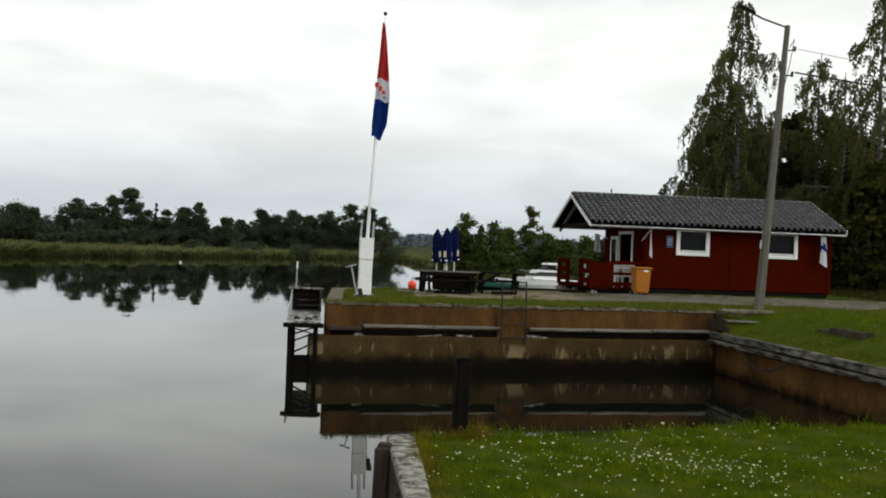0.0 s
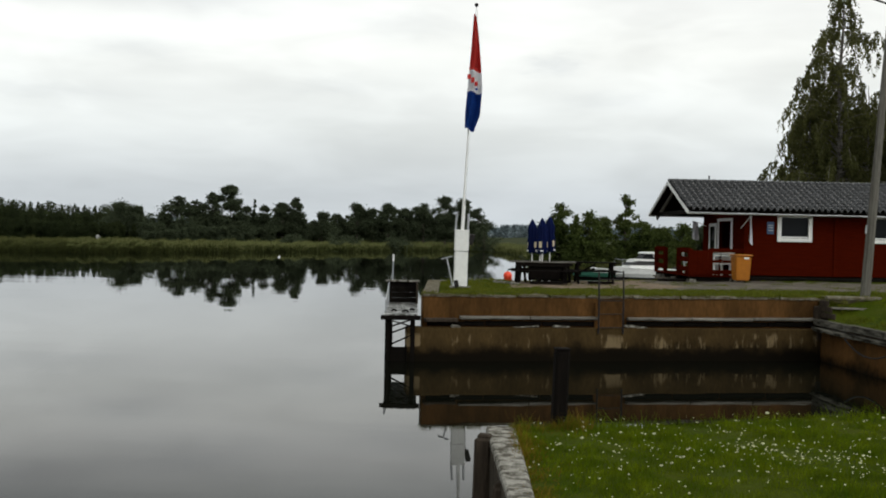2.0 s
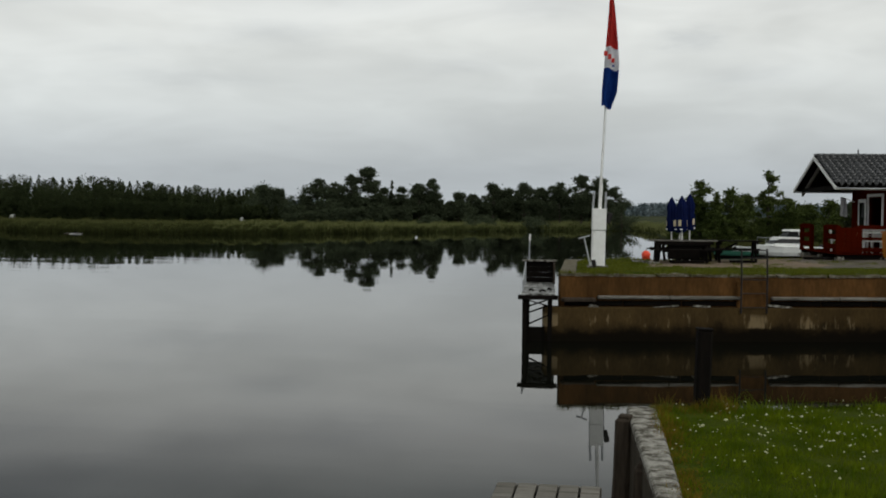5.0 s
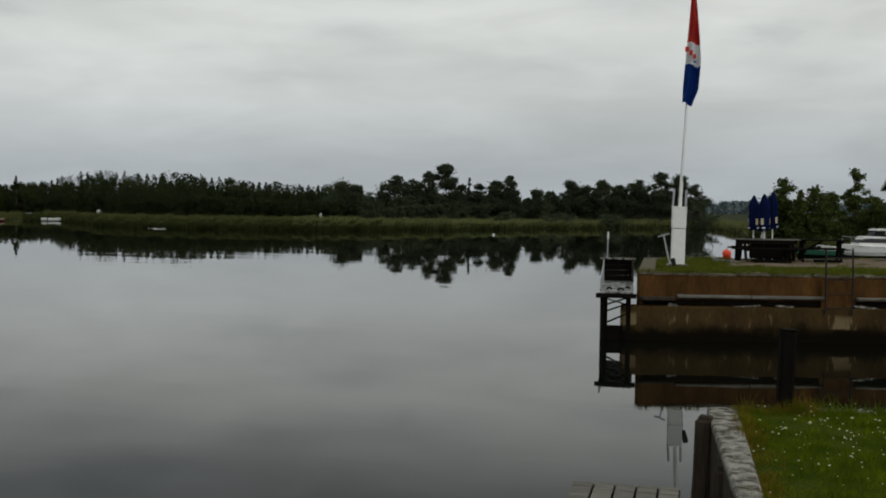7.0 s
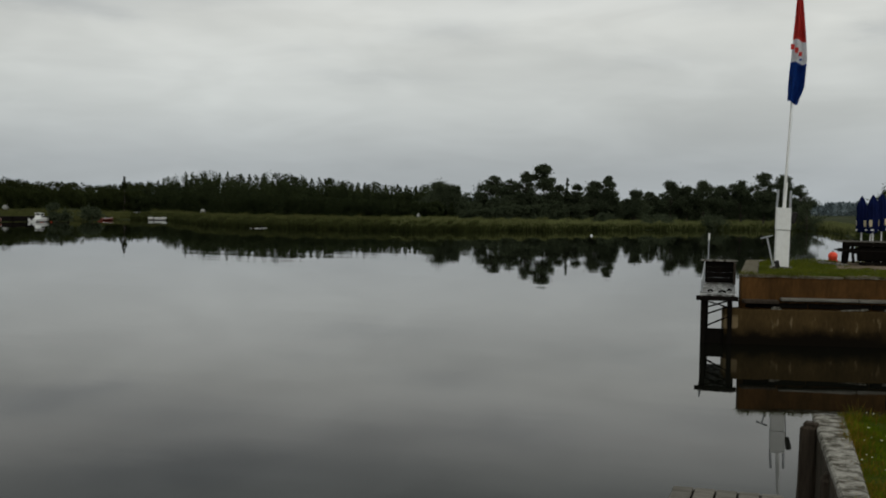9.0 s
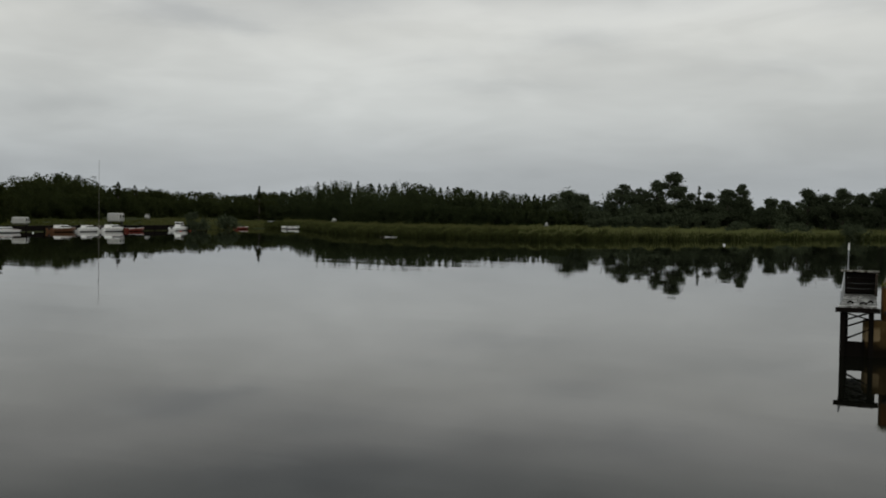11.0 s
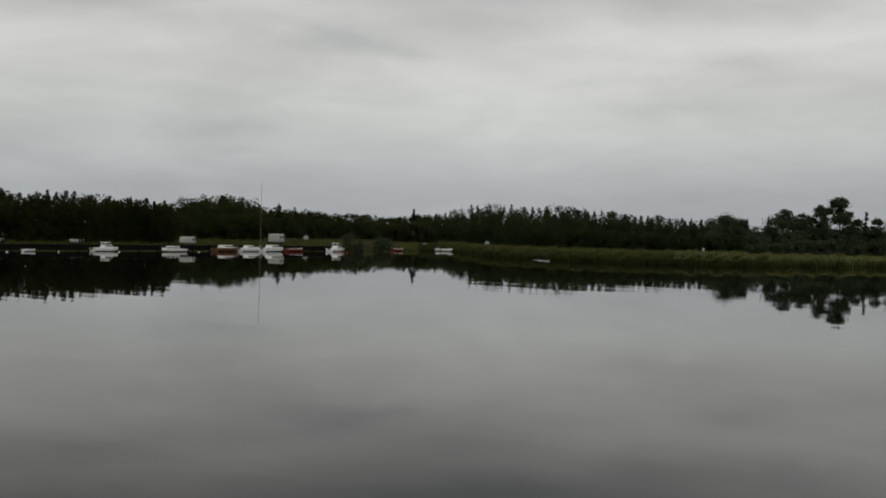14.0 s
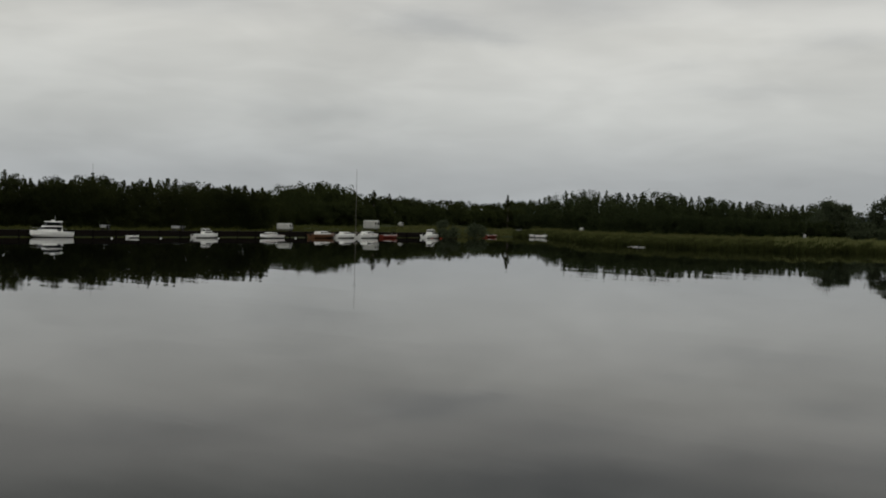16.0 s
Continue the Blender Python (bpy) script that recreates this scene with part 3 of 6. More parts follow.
def crown_leaves(cl, n, size, style):
    w = cl[:, 3] ** 1.6
    pick = rng.choice(len(cl), n, p=w / w.sum())
    p = cl[pick, :3] + rng.normal(size=(n, 3)) * cl[pick, 3:4] * ((0.60, 0.60, 0.36) if style == "open" else (0.62, 0.62, 0.50))
    if style == "birch":
        p[:, 2] -= rng.gamma(1.2, 0.45, n) * cl[pick, 3] * 1.1
    if style == "spruce":
        p[:, 2] -= 0.35 * np.hypot(p[:, 0] - 0, p[:, 1]) * 0.5
    return leaf_quads(p, size, 0.3 if style != "birch" else 0.0)


def tree(at, h, base, r, n, size, leaf, trunk_mat, label, style="round", k=26, tr=0.0, group="", lean=0.0, name="tree"):
    """Trunk with limbs reaching every clump, and a crown of many leaves with gaps."""
    top = empty(name, pose(*at, 0, lean, 0), label, "tree", group)
    cl = clumps(h, base, r, k, style)
    tr = tr or 0.018 * h + 0.03
    bm = tube([(0, 0, -0.4), (0.02 * r, 0, base * 0.6), (0, 0.03 * r, (base + h) / 2), (0, 0, h * 0.97)], [tr, tr * 0.85, tr * 0.5, tr * 0.12], 7)
    for x, y, z, c in cl[:: 2 if k > 30 else 1]:
        z0 = max(base * 0.5, z - 0.55 * math.hypot(x, y) - 0.3)
        tube([(0, 0, z0), (x * 0.5, y * 0.5, z0 + 0.62 * (z - z0)), (x, y, z)], [tr * 0.34, tr * 0.2, tr * 0.06], 4, into=bm, cap=False)
    part("trunk", bm, trunk_mat, top)
    v, f = crown_leaves(cl, n, size, style)
    soup("crown", v, f, [leaf], "", "", parent=top)
    return top


def birch(at, h, r, n_branch, label, name="tree", low=0.07):
    """A weeping birch: arching limbs hung with strings of small leaves."""
    top = empty(name, pose(*at), label, "tree")
    tr = 0.012 * h + 0.03
    sway = [(0.10 * math.sin(2.1 * k + h), 0.10 * math.cos(1.7 * k + h), h * k / 6 - (0.4 if k == 0 else 0)) for k in range(7)]
    bm = tube(sway, [tr * (1 - 0.15 * k) for k in range(7)], 7)
    pts, dirs = [], []
    for i in range(n_branch):
        u = (i + rng.uniform(0, 0.8)) / n_branch
        z0 = h * (low + (0.97 - low) * u)
        reach = (r * 1.12 * (1 - u) ** 0.55 * rng.uniform(0.4, 1.0) * (0.50 + 0.85 * max(0.0, math.sin(u * 23 + h)) ** 1.6) + 0.25) * (1.0 if i % 6 else 1.25)
        t = i * 2.39996 + rng.normal(0, 0.4)
        c, s = math.cos(t), math.sin(t)
        rise = rng.uniform(0.15, 0.55)
        curve = [Vector((0, 0, z0)), Vector((c * reach * 0.45, s * reach * 0.45, z0 + rise * reach * 0.75)), Vector((c * reach * 0.85, s * reach * 0.85, z0 + rise * reach * 0.8)), Vector((c * reach * 1.1, s * reach * 1.1, z0 + (rise - 0.5) * reach * 0.7))]
        tube(curve, [tr * 0.30 * (1.1 - u), tr * 0.18 * (1.1 - u), 0.014, 0.006], 4, into=bm, cap=False)
        for _ in range(int(6 + 10 * reach)):
            q = rng.uniform(0.12, 1.0) ** 0.7 * 3
            k = min(2, int(q))
            p = curve[k].lerp(curve[k + 1], q - k)
            length = rng.uniform(0.20, 1.10) * (1.0 if rng.uniform() < 0.8 else 1.8) * (0.45 + 0.55 * (1 - u)) * (0.6 + 0.5 * q / 3)
            nl = max(4, int(length / 0.056))
            w = np.linspace(0, 1, nl)
            side = rng.normal(0, 0.10, 2)
            pts.append(np.stack([p.x + side[0] * w + rng.normal(0, 0.05, nl), p.y + side[1] * w + rng.normal(0, 0.05, nl), p.z - length * w + rng.normal(0, 0.03, nl)], 1))
    part("trunk", bm, birch_bark, top)
    c = np.concatenate(pts)
    n = len(c)
    a = np.stack([rng.normal(0, 0.45, n), rng.normal(0, 0.45, n), -np.ones(n)], 1)
    a /= np.linalg.norm(a, axis=1)[:, None]
    b = np.cross(a, rng.normal(size=(n, 3)))
    b /= np.linalg.norm(b, axis=1)[:, None]
    sz = 0.074 * rng.uniform(0.6, 1.4, (n, 1))
    v = np.stack([c + a * sz, c + b * sz * 0.55, c - a * sz, c - b * sz * 0.55], 1).reshape(-1, 3)
    soup("crown", v, np.arange(4 * n).reshape(-1, 4), [birch_leaf], "", "", parent=top)
    return top


# ---- far quay: fender beams, stains, ladder, platform ----
def along(a, d, s, off=0.0):
    """Plan point s metres along a wall from a, off metres out of its face."""
    nrm = Vector((d.y, -d.x))
    return a + d * s + nrm * off


def beam_row(name, a, d, s0, s1, z, depth, height, count, mat, label):
    ang = math.degrees(math.atan2(d.y, d.x))
    mid = along(a, d, (s0 + s1) / 2, 0)
    top = empty(name, pose(mid.x, mid.y, z, 0, 0, ang), label, "fender beam")
    length = (s1 - s0) / count
    for i in range(count):
        x = -(s1 - s0) / 2 + (i + 0.5) * length
        part("timber", box((length - 0.03, depth, height), (x, -depth / 2 - 0.003, rng.uniform(-0.012, 0.012)), 0.018), mat, top)
    return top


beam_row("fender_beam", QL, dq, 0.0, 0.95, 1.13, 0.30, 0.10, 1, timber_pile, "short grey timber fender plank on the quay wall")
beam_row("fender_beam", QL, dq, 1.0, 5.0, 1.19, 0.20, 0.085, 2, timber_grey, "weathered grey timber fender beams on the quay wall")
beam_row("fender_beam", QL, dq, 5.85, 11.6, 1.19, 0.20, 0.085, 3, timber_grey, "weathered grey timber fender beams on the quay wall")
de = (WN - QR).normalized()
beam_row("kerb_beam", QR, de, 0.2, 21.0, 1.145, 0.02, 0.19, 9, timber_rotten, "old grey timber kerb beams along the basin side")
beam_row("fender_beam", QR, de, 0.1, 21.0, 0.94, 0.26, 0.12, 7, timber_rotten, "grey timber fender beams low on the basin side")
for ob in list(scene.objects):
    if ob.name.startswith("kerb_beam"):
        for c in ob.children:
            c.scale = (1, 10, 1)
p = along(QR, dq, -0.05, 0.12)
thing("corner_post", box((0.24, 0.24, 1.0), (0, 0, 0.1), 0.03), timber_pile, pose(p.x, p.y, 1.0, 0, 0, 15), "squared old timber post in the quay corner", "post")
p = along(QR, dq, 0.25, -0.1)
thing("kerb_slab", box((1.75, 0.4, 0.12), (0.85, 0, 0), 0.03), concrete_moss, pose(p.x, p.y, 1.83, 0, 0.6, 13), "mossy broken concrete slab on the quay corner", "slab")
for z, h in ((1.66, 0.20), (1.42, 0.20), (1.20, 0.18)):
    p = along(QR, dq, 0.98, 0.06)
    thing("retaining_board", box((1.95, 0.07, h), (0, 0, 0), 0.015), timber_pile, pose(p.x, p.y, z, 0, rng.uniform(-0.6, 0.6), 15.2), "dark squared board holding the bank beside the corner post", "board", "bank boards")
for z, ln in ((1.70, 0.55), (1.53, 0.80), (1.35, 1.05)):
    p = along(QR, de, 0.12 + ln / 2, -0.02)
    thing("retaining_board", box((ln, 0.06, 0.165), (0, 0, 0), 0.012), timber_pile, pose(p.x, p.y, z, 0, 0, math.degrees(math.atan2(de.y, de.x))), "dark squared board holding the bank beside the corner post", "board", "bank boards")
p = along(QR, dq, 0.25, 0.35)
thing("kerb_plank", box((1.7, 0.16, 0.06), (0.8, 0, 0), 0.01), timber_grey, pose(p.x, p.y, 1.56, 0, 1.5, 13), "loose grey plank lying on the bank below the slab", "plank")
for s, w, h in ((1.3, 1.5, 0.16), (4.2, 1.8, 0.12)):
    p = along(QR, de, 7 + s, -1.5)
    bmr = box((w, 0.4, h * 2), (0, 0, 0), 0.06)
    for v in bmr.verts:
        v.co += Vector(rng.normal(size=3) * 0.03)
    thing("timber_log", bmr, timber_pile, pose(p.x + 0.9, p.y, float(land(p.x + 0.9, p.y)) + 0.1, 0, 0, -62), "weathered squared timber lying in the grass", "timber")

# coping: broken slabs of uneven length along the wall head
cop = tagged(new("wall_north_coping"), "cracked mossy coping slabs on the quay wall", "coping", kind="structure")
s0 = 0.0
while s0 < 13.0:
    ln = float(rng.uniform(0.7, 1.9))
    p = along(QL, dq, s0 + ln / 2, 0.02 + rng.uniform(-0.012, 0.02))
    bmc = box((ln - rng.uniform(0.015, 0.06), 0.36, 0.07), (0, 0.18, 0), 0.012)
    bmesh.ops.subdivide_edges(bmc, edges=[e for e in bmc.edges if e.calc_length() > 0.5], cuts=5)
    for v in bmc.verts:
        v.co += Vector((0, rng.normal(0, 0.010), rng.normal(0, 0.009)))
    part("coping_slab", bmc, concrete_moss, cop, at=pose(p.x, p.y, 1.797 + rng.uniform(-0.012, 0.012), rng.uniform(-1.5, 1.5), rng.uniform(-0.5, 0.5), math.degrees(math.atan2(dq.y, dq.x))))
    s0 += ln
# dark strips added for the shade and damp under the fender beams
beam_row("fender_beam", QL, dq, 0.1, 5.0, 1.035, 0.07, 0.13, 3, timber_dark, "dark strip added for shade and damp below the fender beams")
beam_row("fender_beam", QL, dq, 5.85, 11.6, 1.035, 0.07, 0.13, 4, timber_dark, "dark strip added for shade and damp below the fender beams")
for s1, z1, t1 in ((0.9, 0.955, 4), (2.9, 0.95, -3), (3.9, 0.96, 2), (6.1, 0.965, 5)):
    p = along(QL, dq, s1, 0.12)
    bmc = box((rng.uniform(0.25, 0.8), 0.14, 0.05), (0, 0, 0), 0.015)
    for v in bmc.verts:
        v.co += Vector(rng.normal(size=3) * 0.012)
    thing("concrete_fragment", bmc, concrete_light, pose(p.x, p.y, z1, 0, t1, 15), "pale broken concrete fragment lying on the footing", "rubble")

# ladder with hand rails over the wall
lad = empty("quay_ladder", pose(*along(QL, dq, 5.32, 0.26), 0, 0, 0, 15.2), "black steel quay ladder with tall hand rails", "ladder")
for x in (-0.36, 0.36):
    part("rail", tube([(x, 0, 0.78), (x, 0, 1.85), (x, 0.06, 2.56)], 0.026, 7), black_metal, lad)
for z in np.arange(0.95, 1.75, 0.38):
    part("rung", tube([(-0.36, 0, z), (0.36, 0, z)], 0.014, 6), black_metal, lad)
part("crossbar", tube([(-0.36, 0.03, 2.30), (0.36, 0.03, 2.30)], 0.02, 6), black_metal, lad)
part("backplate", box((0.86, 0.06, 1.1), (0, 0.16, 1.12), 0.01), concrete_rust, lad, "rusty boarded plate behind the rungs")

# hanging rope on the basin side
a0, a1 = along(QR, de, 2.6, 0.28), along(QR, de, 5.6, 0.28)
rope = [(a0.x + (a1.x - a0.x) * u, a0.y + (a1.y - a0.y) * u, 0.86 - 1.35 * u * (1 - u)) for u in np.linspace(0, 1, 14)]
thing("mooring_rope", tube(rope, 0.022, 6), black_metal, Matrix.Identity(4), "dark mooring rope slack along the basin wall", "rope")

# landing platform on steel legs
plat = empty("landing_platform", pose(-3.68, 30.0, 0, 0, 0, 6.5), "steel-legged timber landing platform beside the quay", "platform")
for i in range(16):
    part("plank", box((0.92, 0.312, 0.05), (rng.uniform(-0.01, 0.01), 0.17 + i * 0.32, 1.27 + rng.uniform(-0.004, 0.004)), 0.004), deck_wet, plat)
for x in (-0.36, 0.33):
    for y in (0.12, 2.6, 5.0):
        part("leg", box((0.125, 0.125, 2.7), (x, y, -0.1), 0.01), timber_dark, plat)
    part("side_beam", box((0.09, 5.2, 0.14), (x, 2.6, 1.17), 0.01), timber_dark, plat)
    part("side_brace", tube([(x, 0.2, 0.25), (x, 2.5, 1.1)], 0.035, 6), timber_dark, plat)
    part("side_brace", tube([(x, 2.7, 1.1), (x, 4.9, 0.25)], 0.035, 6), timber_dark, plat)
part("front_beam", box((1.08, 0.12, 0.12), (0, -0.02, 1.20), 0.01), timber_dark, plat)
for z0, z1 in ((0.42, 0.72), (0.74, 0.98), (0.92, 1.14)):
    part("brace", tube([(-0.34, 0.12, z0), (0.30, 0.12, z1)], 0.024, 6), timber_dark, plat)
part("brace", tube([(-0.30, 0.13, 1.12), (0.28, 0.13, 0.96)], 0.020, 6), timber_dark, plat)
part("skirt_board", box((0.60, 0.05, 1.0), (-0.01, 0.22, -0.12), 0.01), timber_dark, plat)
for k in range(4):
    part("end_board", box((0.98, 0.06, 0.162), (0, 5.15, 1.37 + k * 0.166), 0.008), timber_dark, plat, "dark boarded end panel")
part("end_side", box((0.06, 0.8, 0.64), (0.46, 4.7, 1.61), 0.01), timber_pile, plat)
part("end_cap", box((1.10, 0.20, 0.05), (0, 5.11, 1.98), 0.01), concrete_light, plat, "pale worn cap board")
for i in range(4):
    part("side_post", box((0.04, 0.04, 0.34 + 0.07 * i), (-0.43, 0.9 + i * 1.25, 1.46 + 0.035 * i), 0.005), galvanised, plat)
part("side_rail", tube([(-0.43, 0.9, 1.6), (-0.43, 5.0, 1.94)], 0.016, 6), galvanised, plat)
for x, y, r in ((-0.2, 0.9, 0.07), (0.12, 0.6, 0.09), (0.3, 1.3, 0.06)):
    part("cleat", tube([(x - r, y, 1.32), (x, y, 1.36), (x + r, y + 0.05, 1.32)], 0.028, 6), timber_dark, plat)

# ---- flagpole box, pole and flag ----
cab = empty("flagpole_cabinet", pose(-2.38, 34.3, 1.83, 0, 0.8, 8), "tall white painted cabinet at the flagpole foot", "cabinet")
part("lower_body", box((0.40, 0.40, 1.12), (0, 0, 0.58), 0.015), white_paint, cab)
part("upper_body", box((0.42, 0.42, 0.62), (0, 0, 1.455), 0.015), white_paint, cab)
part("seam", box((0.385, 0.385, 0.03), (0, 0, 1.142)), interior_dark, cab)
part("top_cap", box((0.44, 0.44, 0.04), (0, 0, 1.785), 0.01), white_paint, cab)
part("plinth", box((0.62, 0.62, 0.08), (0, 0, 0.03), 0.02), concrete_light, cab)
part("flood_lamp", box((0.16, 0.22, 0.34), (0.30, 0.02, 1.52), 0.03, Matrix.Rotation(radians(14), 4, "Y")), black_metal, cab, "black flood lamp on the cabinet side")
part("cable", tube([(0.25, 0.1, 1.4), (0.24, 0.15, 0.8), (0.235, 0.2, 0.1)], 0.012, 5), black_metal, cab)

fp = empty("flagpole", pose(-2.36, 34.3, 3.62, 0, 2.6, 0), "white tapered flagpole with a ball top", "flagpole")
part("hinge", tube([(0.02, 0, 0), (0.02, 0, 0.75)], 0.055, 10), white_paint, fp)
part("shaft", tube([(0, 0, 0.3), (0, 0, 3.5), (0, 0, 6.9)], [0.040, 0.022, 0.010], 10), white_paint, fp)
for x in (-0.19, 0.19):
    part("support_rod", tube([(x, 0, 0), (x * 0.95, 0, 0.52)], 0.034, 8), galvanised, fp)
part("finial", tube([(0, 0, 6.88), (0, 0, 6.93), (0, 0, 6.96), (0, 0, 7.0)], [0.02, 0.06, 0.065, 0.02], 10), black_metal, fp, "dark ball finial")
part("halyard", tube([(0.06, -0.02, 0.2), (0.05, -0.02, 6.8)], 0.006, 4), white_paint, fp)
flag = empty("flag", pose(-2.145, 34.17, 10.25, 0, 2.65, 0), "limp red, white and blue club flag hanging down", "flag")


def flag_piece(z0, z1, mat, name, label=""):
    """One colour of the limp cloth: a pleated sheet that widens downward."""
    bm = bmesh.new()
    rows = []
    for i in range(13):
        z = z0 + (z1 - z0) * i / 12
        q = -z / 3.55
        wide = 0.07 + 0.40 * min(1, q * 1.6) ** 0.9 - 0.18 * max(0, q - 0.86) / 0.14
        row = []
        for j in range(15):
            u = j / 14
            x = 0.035 - 0.02 * q + wide * (u - 0.15 * q)
            y = 0.075 * math.sin(u * 9 + q * 2.2) * (0.4 + q) + 0.02 * math.sin(z * 5 + u * 4)
            row.append(bm.verts.new((x, y, z - 0.10 * q * u * (1 if z == z1 else 0.6) + 0.03 * math.sin(u * 6))))
        rows.append(row)
    for r, s in zip(rows, rows[1:]):
        for j in range(14):
            bm.faces.new((r[j], r[j + 1], s[j + 1], s[j]))
    bmesh.ops.solidify(bm, geom=list(bm.faces), thickness=0.004)
    return part(name, bm, mat, flag, label, smooth=True)


flag_piece(0.0, -1.72, flag_red, "red_field", "faded red cloth")
band = flag_piece(-1.722, -2.36, flag_white, "white_band", "white cloth with red and blue shapes")
flag_piece(-2.362, -3.50, flag_blue, "blue_field", "deep blue cloth")
for x, z, w, h, m in ((0.02, -1.93, 0.11, 0.15, flag_red), (0.14, -2.03, 0.10, 0.16, flag_red), (0.25, -2.14, 0.09, 0.13, flag_red), (0.27, -2.30, 0.08, 0.06, flag_blue)):
    part("emblem_bar", box((w, 0.01, h), (x, -0.105, z), 0.003), m, band)

# lifting crank beside the cabinet
crank = empty("t_handle", pose(-2.56, 34.0, 1.80, 0, -13, 0), "galvanised T-handled valve rod in the grass", "handle")
part("rod", tube([(0, 0, -0.05), (0, 0, 0.98)], 0.024, 8), galvanised, crank)
part("crossbar", tube([(-0.17, 0, 0.98), (0.17, 0, 1.0)], 0.022, 8), galvanised, crank)
part("foot_box", box((0.13, 0.13, 0.26), (0.12, 0.02, 0.13), 0.02), black_metal, crank)

# marker stake in the water
st = empty("marker_stake", pose(-7.48, 57.1, -0.6, 0, 1, 0), "thin pale wooden stake standing in the water", "stake")
part("stake", tube([(0, 0, 0), (0, 0, 2.95)], [0.045, 0.035], 7), galvanised, st)
part("tip", tube([(0, 0, 2.62), (0, 0, 2.98)], 0.05, 7), white_paint, st)


def buoy(at, r, mat, label):
    b = empty("buoy", pose(*at), label, "buoy", "mooring buoys")
    bm = bmesh.new()
    bmesh.ops.create_uvsphere(bm, u_segments=16, v_segments=10, radius=r)
    for v in bm.verts:
        v.co.z *= 0.95
    part("float", bm, mat, b, smooth=True)
    part("eye", tube([(0, 0, r * 0.9), (0, 0, r * 1.2)], r * 0.12, 6), black_metal, b)
    return b


buoy((-2.41, 91.0, 0.18), 0.36, red_buoy, "round orange-red mooring buoy afloat")
buoy((-33.4, 142.0, 0.06), 0.15, flag_white, "white and orange marker buoy afloat")


# ---- red hut (local: x along the front, y inward, z up) ----
HUT = pose(5.53, 42.0, 1.94, 0, 0, 7)
hut = empty("red_hut", HUT, "small falu-red wooden harbour kiosk with a black tiled roof", "hut")
EAVE, RIDGE, RUN = 2.56, 3.80, 3.3
FU0, FU1, FV0, FV1 = 2.26, 9.78, 0.45, 6.15


def wall_panel(name, axis, at, s0, s1, z0, z1, holes, mat=red_wood):
    """A boarded wall with thickness; the openings go through it."""
    bm = bmesh.new()
    cuts = [s0] + sorted({e for h in holes for e in h[:2]}) + [s1]
    for a, b in zip(cuts, cuts[1:]):
        hs = [h for h in holes if h[0] <= a + 1e-6 and h[1] >= b - 1e-6]
        spans = [(z0, hs[0][2]), (hs[0][3], z1)] if hs else [(z0, z1)]
        for lo, hi in spans:
            if hi - lo < 0.02:
                continue
            size = (b - a, 0.12, hi - lo) if axis == "x" else (0.12, b - a, hi - lo)
            c = ((a + b) / 2, at, (lo + hi) / 2) if axis == "x" else (at, (a + b) / 2, (lo + hi) / 2)
            box(size, c, 0, into=bm)
    bmesh.ops.remove_doubles(bm, verts=bm.verts, dist=0.0005)
    return part(name, bm, mat, hut)


W1, W2 = (3.60, 4.74, 1.62, 2.46), (7.14, 8.31, 1.62, 2.46)
DOOR = (2.0, 3.75, 0.12, 2.25)
wall_panel("front_wall", "x", FV0 + 0.06, FU0, FU1, 0.22, EAVE, [W1, W2])
wall_panel("back_wall", "x", FV1 - 0.06, FU0, FU1, 0.12, EAVE, [])
wall_panel("porch_wall", "y", FU0 + 0.06, FV0 + 0.12, FV1 - 0.12, 0.12, EAVE + 0.35, [DOOR])
wall_panel("end_wall", "y", FU1 - 0.06, FV0 + 0.12, FV1 - 0.12, 0.12, EAVE + 0.3, [])
part("floor", box((FU1 - FU0 - 0.1, 5.5, 0.08), ((FU0 + FU1) / 2, 3.3, 0.14)), interior_dark, hut)
# dark sheet added across the room so the doorway reads unlit
part("inner_lining", box((0.03, 5.3, 2.3), (FU0 + 3.2, 3.3, 1.3)), interior_dark, hut)
# boards of the front: narrow shadow gaps
for z in np.arange(0.32, 2.5, 0.19):
    segs = [(FU0, FU1)]
    if 1.52 < z < 2.54:
        segs = [(FU0, W1[0] - 0.1), (W1[1] + 0.1, W2[0] - 0.1), (W2[1] + 0.1, FU1)]
    for a, b in segs:
        part("board_lip", box((b - a, 0.016, 0.188), ((a + b) / 2, FV0 - 0.006, z), 0.002), red_wood, hut)
for u in (FU0 + 0.06, 5.75, FU1 - 0.06):
    part("corner_board", box((0.16, 0.05, EAVE - 0.22), (u, FV0 - 0.03, (EAVE + 0.22) / 2), 0.01), red_wood, hut)
for u in (2.5, 4.3, 6.1, 7.9, 9.6):
    part("foundation_block", box((0.3, 0.5, 0.3), (u, FV0 + 0.35, -0.02), 0.03), concrete, hut)
# near-black sheet added for the shade in the gap under the hut
part("skirt", box((7.4, 0.04, 0.22), (6.0, FV0 + 0.2, 0.02)), interior_dark, hut)


